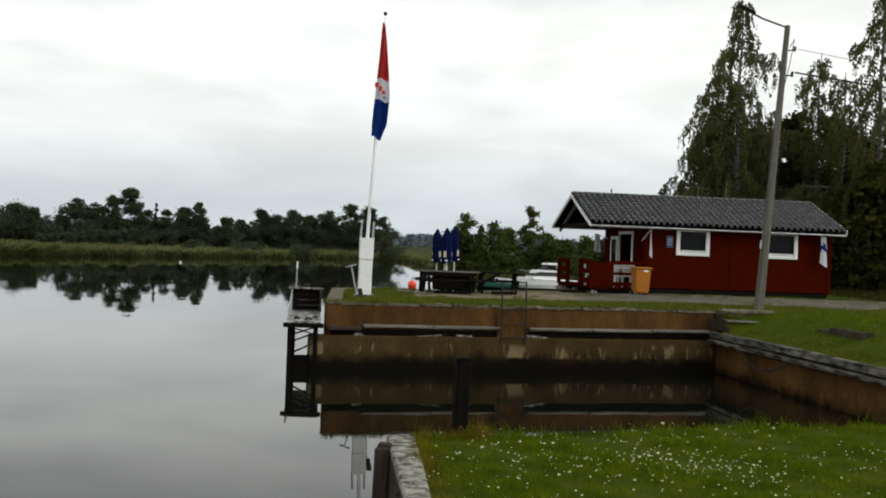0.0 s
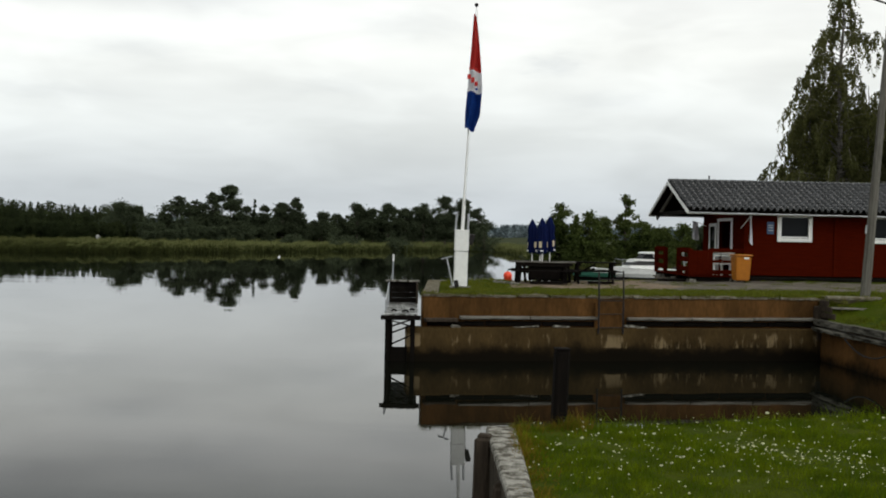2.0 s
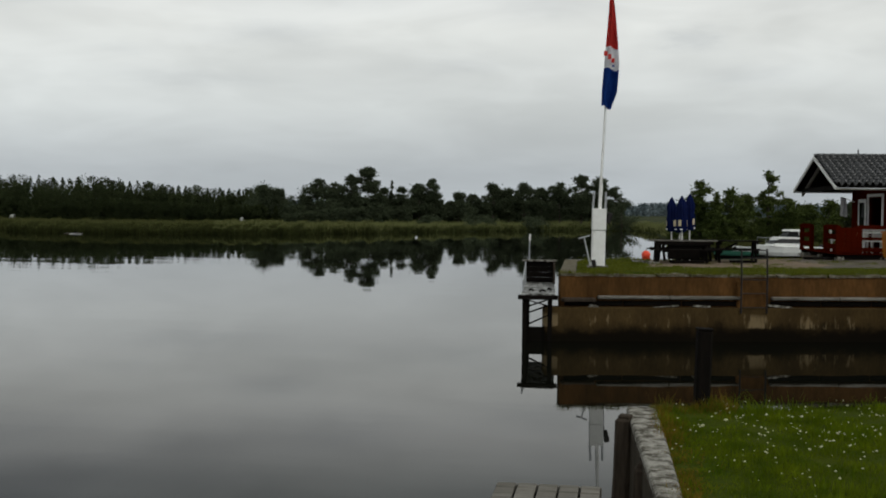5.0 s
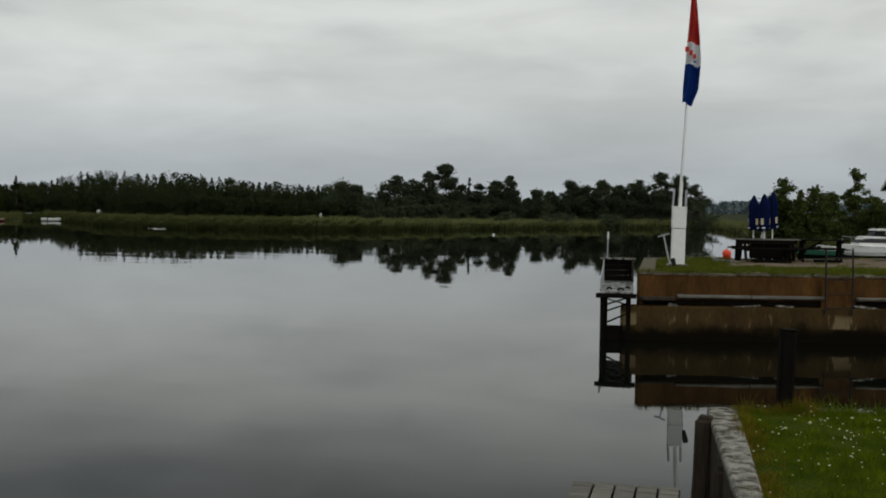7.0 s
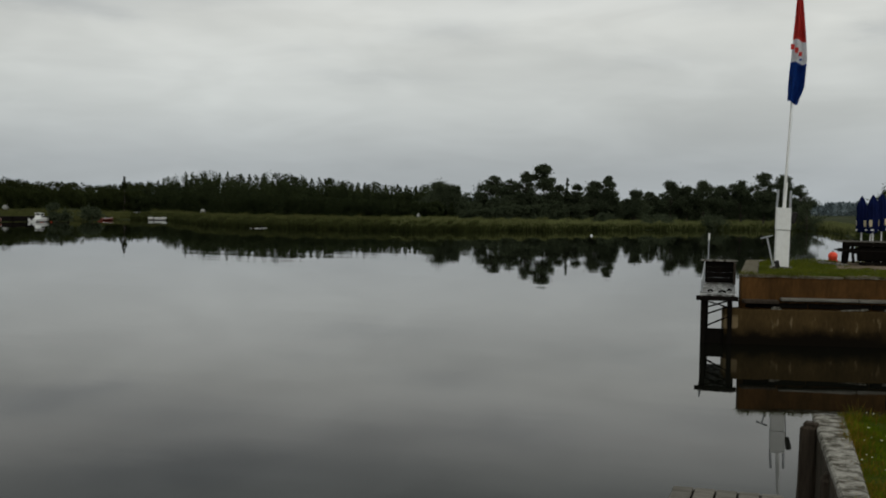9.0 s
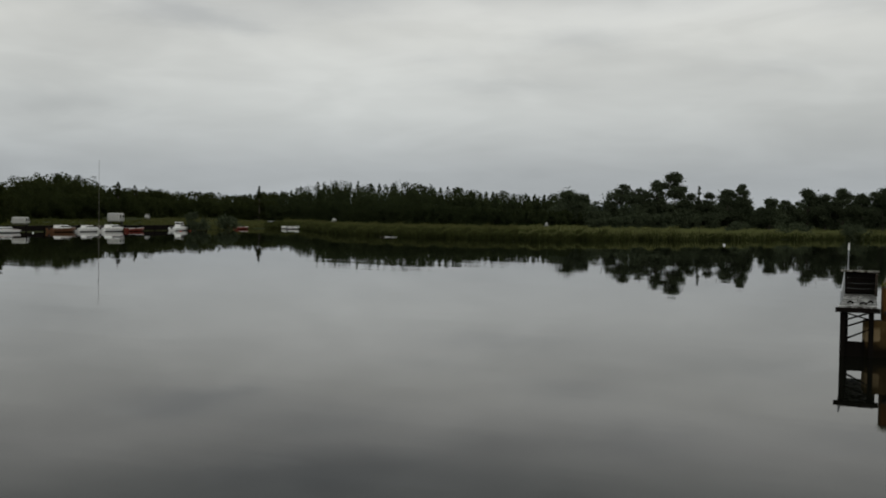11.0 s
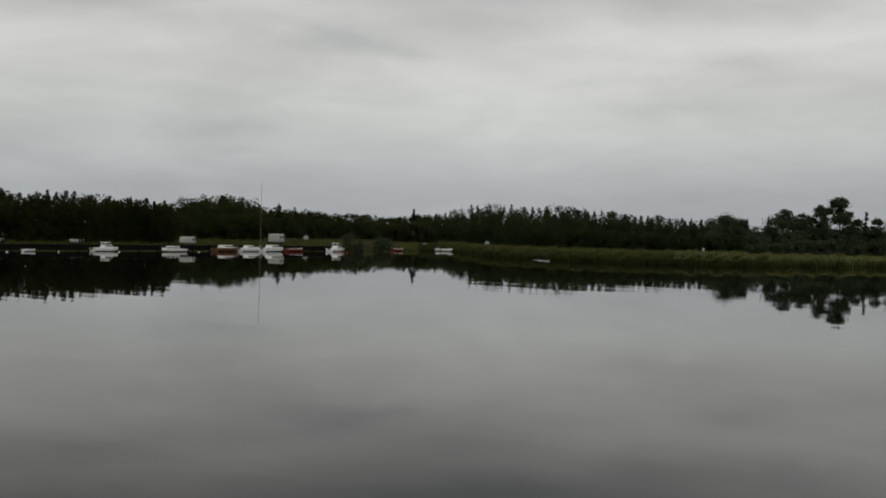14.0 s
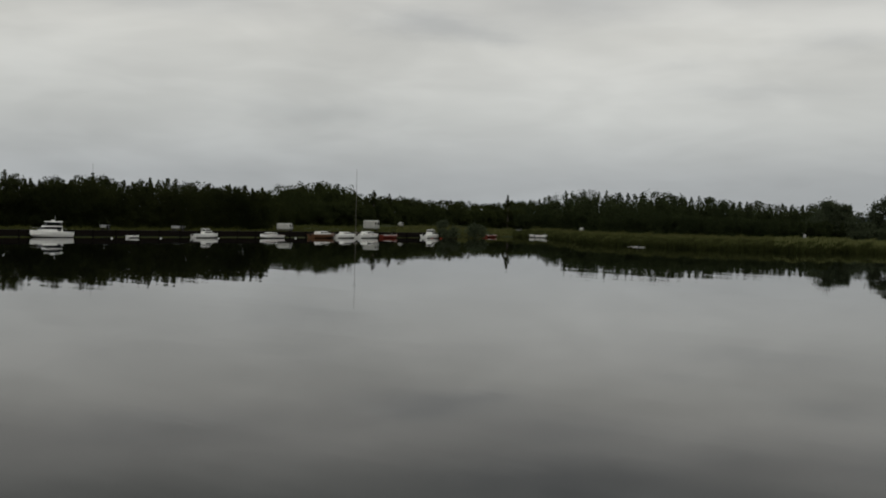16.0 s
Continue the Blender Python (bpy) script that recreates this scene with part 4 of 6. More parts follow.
def window(h):
    a, b, lo, hi = h
    w = part("window", box((b - a + 0.02, 0.03, 0.02), ((a + b) / 2, FV0 + 0.06, lo - 0.0)), white_paint, hut)
    part("pane", box((b - a, 0.012, hi - lo), ((a + b) / 2, FV0 + 0.05, (lo + hi) / 2)), glass_dark, w)
    for x in (a - 0.02, b + 0.02):
        part("frame_side", box((0.15, 0.07, hi - lo + 0.22), (x, FV0 - 0.045, (lo + hi) / 2), 0.01), white_paint, w)
    for z in (lo - 0.04, hi + 0.04):
        part("frame_bar", box((b - a - 0.11, 0.065, 0.14), ((a + b) / 2, FV0 - 0.045, z), 0.01), white_paint, w)
    part("sash", box((b - a - 0.1, 0.03, 0.045), ((a + b) / 2, FV0 + 0.01, lo + 0.07)), white_paint, w)
    part("cloth", box(((b - a) * 0.35, 0.02, 0.14), (a + 0.36, FV0 + 0.10, lo + 0.16), 0.01), cream_cloth, w)


window(W1)
window(W2)
# porch wall: framed opening and a glazed door standing open against it
for v in (DOOR[0] - 0.05, DOOR[1] + 0.05):
    part("door_frame", box((0.06, 0.11, 2.2), (FU0 - 0.03, v, 1.2), 0.01), white_paint, hut)
part("door_frame", box((0.06, 1.98, 0.11), (FU0 - 0.03, (DOOR[0] + DOOR[1]) / 2, 2.34), 0.01), white_paint, hut)
dr = part("door", box((0.04, 0.12, 2.05), (FU0 - 0.08, 3.98, 1.18), 0.01), white_paint, hut, "open white glazed door")
part("stile", box((0.04, 0.12, 2.05), (FU0 - 0.08, 4.86, 1.18), 0.01), white_paint, dr)
for z in (0.22, 1.0, 2.14):
    part("door_rail", box((0.036, 0.76, 0.13), (FU0 - 0.08, 4.42, z), 0.008), white_paint, dr)
part("pane", box((0.012, 0.76, 1.9), (FU0 - 0.08, 4.42, 1.2)), glass_dark, dr)
nt = part("notice_board", box((0.26, 0.03, 0.46), (3.24, FV0 - 0.05, 2.02), 0.008), notice_blue, hut, "small blue notice with pale bars")
for z in (2.12, 2.03, 1.93):
    part("notice_bar", box((0.18, 0.008, 0.035), (3.24, FV0 - 0.068, z)), galvanised, nt)

# roof: two decks, bargeboards, gutter
SL = math.hypot(RUN, RIDGE - EAVE)
PITCH = math.degrees(math.atan2(RIDGE - EAVE, RUN))
for side in (0, 1):
    turn = pose(0, 0 if side == 0 else 2 * RUN, EAVE, 0, 0, 0) @ (pose(0, 0, 0, PITCH) if side == 0 else pose(10.15, 0, 0, PITCH, 0, 180))
    deck = box((10.15, SL, 0.06), (5.075, SL / 2, 0.0))
    deck.transform(turn)
    part("roof_deck", deck, timber_dark, hut, "dark boarded roof underside")
    barge_x = (0.0, 10.20) if side == 0 else (10.15, -0.05)
    for x in barge_x:
        bg = box((0.05, SL + 0.02, 0.13 if x in (0.0, 10.15) else 0.17), (x, SL / 2, -0.02 if x in (0.0, 10.15) else 0.05), 0.008)
        bg.transform(turn)
        part("bargeboard", bg, white_paint, hut)
    fas = box((10.1, 0.04, 0.055), (5.075, -0.01, -0.05), 0.008)
    fas.transform(turn)
    part("fascia", fas, white_paint, hut)
part("gutter", tube([(0.0, -0.08, EAVE - 0.03), (10.15, -0.08, EAVE - 0.06)], 0.028, 8), galvanised, hut)
for x in (0.05, 10.1):
    part("gable_board", prism([(0.9, 0), (5.7, 0), (3.3, 0.95)], -0.02, 0.02), red_wood, hut).matrix_basis = Matrix(((0, 0, 1, x * 0.96 + 0.35), (1, 0, 0, 0), (0, 1, 0, EAVE + 0.30), (0, 0, 0, 1))) if x > 1 else Matrix(((0, 0, 1, FU0 + 0.06), (1, 0, 0, 0), (0, 1, 0, EAVE + 0.30), (0, 0, 0, 1)))
part("tie_beam", box((0.10, 6.2, 0.16), (0.32, 3.3, EAVE + 0.02), 0.01), timber_dark, hut)
part("inner_rafter", box((0.08, SL, 0.15), (0.0, 0, 0), 0.01), timber_grey, hut).matrix_basis = pose(0.34, 2 * RUN - RUN / 2 - 0.1, (EAVE + RIDGE) / 2 - 0.16, -PITCH)

# porch deck and railings
for i in range(11):
    part("deck_board", box((2.05, 0.50, 0.05), (1.2, 0.72 + i * 0.52, 0.16), 0.006), red_wood, hut)
for v in (0.6, 2.4, 4.2, 5.9):
    part("deck_bearer", box((2.0, 0.12, 0.16), (1.2, v, 0.05), 0.01), timber_dark, hut)
for u, v in ((0.35, 0.65), (0.35, 3.2), (0.35, 5.7), (1.9, 0.65)):
    part("foundation_block", box((0.28, 0.28, 0.26), (u, v, -0.08), 0.03), concrete_light, hut)
for v in (0.52, 2.2, 4.4, 6.0):
    part("rail_post", box((0.15, 0.17, 1.02), (0.24, v, 0.68), 0.012), red_wood, hut)
for v0, v1 in ((0.52, 2.2), (4.4, 6.0)):
    for z in (0.42, 0.78, 1.12):
        part("rail_board", box((0.06, v1 - v0 - 0.16, 0.19), (0.24, (v0 + v1) / 2, z), 0.008), red_wood, hut)
for u in (0.40, 0.60, 0.80, 1.0):
    part("rail_panel", box((0.193, 0.035, 0.92), (u, 0.47, 0.66), 0.006), red_wood, hut)
for z, hh in ((0.32, 0.16), (0.72, 0.10), (1.14, 0.14)):
    part("rail_board", box((1.42, 0.05, hh), (1.58, 0.48, z), 0.008), red_wood, hut)

# roof tiles, each one a piece


def tile_mesh():
    bm = bmesh.new()
    rows = []
    for j in range(2):
        row = []
        for i in range(7):
            u = i / 6
            row.append(bm.verts.new(((u - 0.5) * 0.27, (j - 0.5) * 0.42, 0.135 * (0.5 + 0.5 * math.cos((u - 0.28) * math.tau)) + (0.12 if j == 0 else 0.0))))
        rows.append(row)
    low = [bm.verts.new(v.co - Vector((0, -0.01, 0.115))) for v in rows[0]]
    for i in range(6):
        bm.faces.new((rows[0][i], rows[0][i + 1], rows[1][i + 1], rows[1][i]))
        bm.faces.new((low[i], low[i + 1], rows[0][i + 1], rows[0][i]))
    return bm


cols, rowsn = 42, 10
first, rest = None, bmesh.new()
for r in range(rowsn):
    for c in range(cols):
        m = pose(0, 0, EAVE, PITCH) @ pose((c + 0.5) * 10.15 / cols, 0.14 + (r + 0.5) * (SL - 0.12) / rowsn - 0.12, 0.045 + rng.uniform(-0.004, 0.004), -1.2, 0, rng.uniform(-0.8, 0.8))
        if first is None:
            first = part("tile", tile_mesh(), roof_tile, hut, at=m, smooth=True)
        elif r < 7:
            ob = new("tile", first.data)
            ob.parent, ob.matrix_basis = hut, m
        else:
            one = first.data.copy()
            one.transform(m)
            rest.from_mesh(one)
            bpy.data.meshes.remove(one)
tagged(part("upper_tiles", rest, roof_tile, hut, smooth=True), kind="stuff")
sheet = bmesh.new()
for i in range(61):
    for j in range(2):
        u = i / 60
        sheet.verts.new((u * 10.15, j * SL, 0.05 + 0.02 * math.cos(u * 30 * math.tau)))
sheet.verts.ensure_lookup_table()
for i in range(60):
    sheet.faces.new([sheet.verts[k] for k in (2 * i, 2 * i + 2, 2 * i + 3, 2 * i + 1)])
sheet.transform(pose(10.15, 2 * RUN, EAVE, 0, 0, 180) @ pose(0, 0, 0, PITCH))
part("rear_roofing", sheet, roof_tile, hut)
for c in range(26):
    part("ridge_tile", tube([((c + 0.02) * 0.39, RUN, RIDGE + 0.06), ((c + 1.04) * 0.39, RUN, RIDGE + 0.075)], 0.085, 8), roof_tile, hut)
part("vent_pipe", tube([(1.75, 3.6, RIDGE - 0.1), (1.75, 3.6, RIDGE + 0.32)], 0.03, 7), black_metal, hut)


def hung_flag(u, v, z, out, w, h, cross, label):
    """A small flag on a slanted staff fixed to the wall."""
    base = HUT @ Vector((u, v, z))
    f = empty("wall_flag", Matrix.Translation(base) @ pose(0, 0, 0, 0, 0, 7), label, "flag", "flags on the hut")
    tip = Vector((out[0], out[1], out[2]))
    part("staff", tube([(0, 0, 0), tip], 0.014, 6), white_paint, f)
    bm = bmesh.new()
    rows = []
    for i in range(9):
        row = []
        for j in range(7):
            q, t = i / 8, j / 6
            p = tip * (1 - 0.28 * t)
            row.append(bm.verts.new((p.x + w * (t - 0.5) * 0.25 + 0.03 * math.sin(5 * t + 3 * q), p.y + 0.05 * math.sin(7 * t + 2 * q), p.z - h * q)))
        rows.append(row)
    for a, b in zip(rows, rows[1:]):
        for j in range(6):
            bm.faces.new((a[j], a[j + 1], b[j + 1], b[j]))
    if cross:
        for fc in bm.faces:
            c = fc.calc_center_median()
            q = (tip.z - c.z) / h
            fc.material_index = 1 if 0.36 < q < 0.58 else 0
    bmesh.ops.solidify(bm, geom=list(bm.faces), thickness=0.004)
    part("cloth", bm, [flag_white, flag_blue], f, smooth=True)


hung_flag(2.12, 0.40, 2.0, (0.34, -0.32, 0.55), 0.9, 1.05, False, "limp white pennant on a staff at the hut corner")
hung_flag(9.62, 0.40, 1.95, (-0.34, -0.36, 0.62), 0.9, 1.15, True, "limp white flag with a blue cross on the hut")
hung_flag(2.20, 5.5, 2.1, (-0.55, -0.1, 0.2), 0.5, 0.75, False, "limp white banner beside the porch door")

# wheelie bin
bn = empty("waste_bin", pose(7.45, 41.75, float(land(7.45, 41.75)), 0, 0, 7), "orange plastic wheeled waste bin beside the porch", "bin")
bmb = bmesh.new()
bmesh.ops.create_cube(bmb, size=1.0)
for v in bmb.verts:
    k = 0.30 if v.co.z > 0 else 0.25
    v.co = Vector((math.copysign(k, v.co.x), math.copysign(k * 1.1, v.co.y), 0.08 if v.co.z < 0 else 0.96))
bmesh.ops.bevel(bmb, geom=list(bmb.edges), offset=0.03, segments=2, affect="EDGES")
part("body", bmb, orange_plastic, bn)
part("lid", box((0.68, 0.74, 0.07), (0, 0, 1.0), 0.03), orange_plastic, bn)
part("label_plate", box((0.18, 0.01, 0.07), (0.1, -0.335, 0.90)), white_paint, bn)
for x in (-0.24, 0.24):
    part("wheel", tube([(x - 0.03, 0.26, 0.1), (x + 0.03, 0.26, 0.1)], 0.1, 12), black_metal, bn)
part("handle", tube([(-0.22, 0.38, 0.95), (0.22, 0.38, 0.95)], 0.02, 6), orange_plastic, bn)


def chair(at, turn):
    ch = empty("garden_chair", HUT @ pose(*at, 0, 0, turn), "white moulded plastic garden chair on the porch", "chair", "porch chairs")
    part("seat", box((0.46, 0.44, 0.04), (0, 0, 0.43), 0.015), white_paint, ch)
    part("backrest", box((0.46, 0.05, 0.46), (0, 0.22, 0.68), 0.02, Matrix.Rotation(radians(-6), 4, "X")), white_paint, ch)
    for x in (-0.2, 0.2):
        for y in (-0.19, 0.19):
            part("leg", tube([(x, y, 0), (x * 0.92, y * 0.92, 0.42)], 0.022, 6), white_paint, ch)
        part("armrest", box((0.05, 0.42, 0.03), (x * 1.1, 0.02, 0.64), 0.01), white_paint, ch)


chair((1.30, 0.95, 0.19), 10)
chair((1.80, 1.0, 0.19), -25)
chair((0.75, 2.6, 0.19), 80)
gt = empty("garden_table", HUT @ pose(1.55, 0.86, 0.19, 0, 0, 4), "white plastic garden table stacked with folded chairs", "table")
part("tabletop", box((0.95, 0.55, 0.04), (0, 0, 0.74), 0.015), white_paint, gt)
for x in (-0.40, 0.40):
    for y in (-0.20, 0.20):
        part("leg", tube([(x, y, 0), (x * 0.95, y * 0.95, 0.72)], 0.03, 6), white_paint, gt)
for k, z in enumerate((0.80, 0.87, 0.94)):
    fc = empty("folded_chair", HUT @ pose(1.42 + 0.10 * k, 0.84, 0.19 + z, 0, 3 * k - 4, 8 * k), "white folded plastic chair lying on the porch table", "chair", "porch chairs")
    part("seat", box((0.62, 0.42, 0.022), (0, 0, 0), 0.008), white_paint, fc)
    part("frame_rail", tube([(-0.4, -0.2, 0.015), (0.42, -0.2, 0.02)], 0.016, 6), white_paint, fc)
    part("frame_rail", tube([(-0.4, 0.2, 0.015), (0.42, 0.2, 0.02)], 0.016, 6), white_paint, fc)
p = HUT @ Vector((-0.35, 0.9, 0))
thing("step_slab", box((1.0, 0.5, 0.10), (0, 0, 0.05), 0.02), timber_dark, pose(p.x, p.y, float(land(p.x, p.y)), 0, 0, 7), "low dark timber step before the porch", "step")


# ---- picnic tables and parasols ----
def picnic_table(at, turn, label, long=1.9):
    t = empty("picnic_table", pose(*at, 0, 0, turn), label, "picnic table", "picnic tables")
    for i in range(5):
        part("table_plank", box((long, 0.135, 0.04), (0, -0.29 + i * 0.145, 0.74), 0.008), timber_grey if i in (0, 3) and "pale" in label else timber_dark, t)
    for y in (-0.66, 0.66):
        for k in (-0.075, 0.075):
            part("seat_plank", box((long, 0.14, 0.04), (0, y + k, 0.44), 0.008), timber_dark, t)
    for x in (-long * 0.36, long * 0.36):
        part("seat_bearer", box((0.05, 1.5, 0.10), (x, 0, 0.37), 0.008), timber_dark, t)
        part("top_bearer", box((0.05, 0.7, 0.09), (x + 0.03, 0, 0.67), 0.008), timber_dark, t)
        for s in (-1, 1):
            part("leg", tube([(x - 0.05, s * 0.55, 0), (x - 0.05, s * 0.22, 0.70)], 0.05, 4), timber_dark, t)
    part("foot_board", box((long * 0.5, 0.3, 0.09), (0.1, -0.62, 0.05), 0.01), timber_dark, t)
    # dark blocks added to fill the shaded space below the long tabletops
    if long > 2:
        for y in (-0.34, 0.34):
            part("apron", box((long * 0.80, 0.04, 0.13), (0, y, 0.65), 0.01), timber_dark, t)
        part("pedestal", box((long * 0.46, 0.45, 0.46), (0.05, 0, 0.34), 0.03), timber_dark, t)
    part("brace", tube([(-long * 0.3, 0, 0.40), (0.0, 0, 0.68)], 0.035, 4), timber_dark, t)
    return t


for x, y, a, lab in ((0.16, 38.5, 6, "dark-stained timber picnic table with a pale top edge"), (0.30, 40.4, 12, "dark-stained timber picnic table beside the parasols"), (2.06, 40.2, 4, "dark-stained timber picnic table near the ladder")):
    picnic_table((x, y, float(land(x, y))), a, lab, 2.25 if x < 2 else 1.7)


def valance(t, h, tall=0.21):
    bm = box((0.10, 0.015, tall), (0, 0, 0), 0.005)
    bm.transform(Matrix.Translation((0.172 * math.cos(t), 0.172 * math.sin(t), h * 0.60)) @ Matrix.Rotation(t + math.pi / 2, 4, "Z"))
    return bm


def parasol(at, h, lean, label):
    p = empty("parasol", pose(*at, lean, lean * 0.6, rng.uniform(0, 360)), label, "parasol", "closed parasols")
    part("pole", tube([(0, 0, 0), (0, 0, h)], 0.024, 8), white_paint, p)
    bm = bmesh.new()
    rings = []
    for z, r in ((h * 0.47, 0.12), (h * 0.54, 0.16), (h * 0.66, 0.15), (h * 0.76, 0.125), (h * 0.84, 0.15), (h * 0.94, 0.09), (h + 0.03, 0.02)):
        rings.append([bm.verts.new((r * (1 + 0.24 * math.cos(8 * k * math.tau / 32 + z)) * math.cos(k * math.tau / 32), r * (1 + 0.24 * math.cos(8 * k * math.tau / 32 + z)) * math.sin(k * math.tau / 32), z)) for k in range(32)])
    for a, b in zip(rings, rings[1:]):
        for k in range(32):
            bm.faces.new((a[k], a[(k + 1) % 32], b[(k + 1) % 32], b[k]))
    part("canopy", bm, blue_cloth, p, "furled navy blue canopy", smooth=True)
    for k in range(3):
        t = k * math.tau / 3 + 0.5
        part("valance_patch", valance(t, h), cream_cloth, p, "cream printed valance patch")
        part("valance_edge", valance(t + 0.3, h * 0.84, 0.05), flag_white, p)
    return p


for x, y, h, l in ((-0.20, 39.6, 2.20, 1.5), (0.16, 38.6, 2.22, -1.0), (0.42, 39.2, 2.30, 0.8), (0.05, 40.1, 2.12, -1.6)):
    parasol((x, y, float(land(x, y)) + 0.0), h, l, "closed navy parasol with a cream band, standing through a table")
thing("path_edging", box((1.9, 0.12, 0.10), (0, 0, 0), 0.02), concrete_light, pose(-1.05, 38.2, 1.85, 0, 0, -62), "pale concrete edging between grass and gravel", "edging")

# ---- lamp post with wires ----
lp = empty("street_lamp", pose(10.02, 35.1, float(land(10.02, 35.1)), 0, 3.6, 0), "grey weathered utility lamp post with a slanted arm", "street lamp")
part("pole", tube([(0, 0, -0.3), (0, 0, 4.5), (0, 0, 9.0)], [0.155, 0.122, 0.085], 12), timber_pole, lp)
part("arm", tube([(0, 0, 8.93), (-0.8, -0.05, 9.12), (-1.55, -0.1, 9.40)], 0.03, 7), black_metal, lp)
head = box((0.62, 0.16, 0.09), (0, 0, 0), 0.03)
head.transform(pose(-1.35, -0.09, 9.38, 0, 20, 0))
part("lamp_head", head, black_metal, lp)
for z in (8.2, 7.4, 5.1):
    part("bracket", tube([(-0.02, 0, z), (0.28, -0.05, z + 0.05)], 0.022, 6), black_metal, lp)
    part("insulator", tube([(0.28, -0.05, z), (0.28, -0.05, z + 0.16)], 0.045, 8), black_metal, lp)
part("sign_plate", box((0.05, 0.03, 0.26), (-0.16, -0.06, 2.05), 0.005), galvanised, lp)
part("cable_loop", tube([(0.12, -0.03, 8.3), (0.25, -0.03, 8.6), (0.18, -0.03, 7.8), (0.10, -0.03, 7.2)], 0.012, 5), black_metal, lp)
for z, d in ((8.25, 0.010), (7.5, 0.028)):
    a = Vector((10.12 + 0.76, 35.1, 1.85 + z))
    b = Vector((48.0, 52.0, 9.3 + z * 0.12))
    pts = [a.lerp(b, u) - Vector((0, 0, 2.2 * u * (1 - u))) for u in np.linspace(0, 1, 16)]
    thing("overhead_wire", tube(pts, d, 5), black_metal, Matrix.Identity(4), "black overhead wire from the lamp post", "wire")


# ---- boats ----
def hull_mesh(l, w, h, bow=0.55, sheer=0.25):
    """A boat hull: pointed bow toward +x, flat transom, flared sides."""
    bm = bmesh.new()
    rows = []
    ns = 12
    for i in range(ns + 1):
        u = i / ns
        half = w / 2 * (1.0 if u < bow else math.cos((u - bow) / (1 - bow) * math.pi / 2) ** 0.7)
        half = max(half, 0.02)
        x = -l / 2 + l * u
        top = h * (1 + sheer * u * u)
        rows.append([bm.verts.new(p) for p in ((x - 0.18 * l * u * u, 0, -0.25), (x - 0.12 * l * u * u, half * 0.72, -0.05), (x, half * 0.94, h * 0.55), (x, half, top), (x, half * 0.88, top + 0.02), (x, 0, top + 0.05),
                                               (x, -half * 0.88, top + 0.02), (x, -half, top), (x, -half * 0.94, h * 0.55), (x - 0.12 * l * u * u, -half * 0.72, -0.05))])
    for a, b in zip(rows, rows[1:]):
        for k in range(10):
            bm.faces.new((a[k], a[(k + 1) % 10], b[(k + 1) % 10], b[k]))
    bm.faces.new(rows[0])
    bm.faces.new(rows[-1][::-1])
    bmesh.ops.recalc_face_normals(bm, faces=bm.faces)
    return bm


def cabin_mesh(x0, x1, w, z0, z1, rake=0.35):
    bm = bmesh.new()
    lo = [(x0, -w / 2), (x1, -w / 2 * 0.8), (x1, w / 2 * 0.8), (x0, w / 2)]
    hi = [(x0 + 0.08, -w * 0.42), (x1 - rake, -w * 0.36), (x1 - rake, w * 0.36), (x0 + 0.08, w * 0.42)]
    a = [bm.verts.new((*p, z0)) for p in lo]
    b = [bm.verts.new((*p, z1)) for p in hi]
    for k in range(4):
        bm.faces.new((a[k], a[(k + 1) % 4], b[(k + 1) % 4], b[k]))
    bm.faces.new(b)
    bm.faces.new(a[::-1])
    bmesh.ops.bevel(bm, geom=list(bm.edges), offset=0.05, segments=2, affect="EDGES")
    return bm


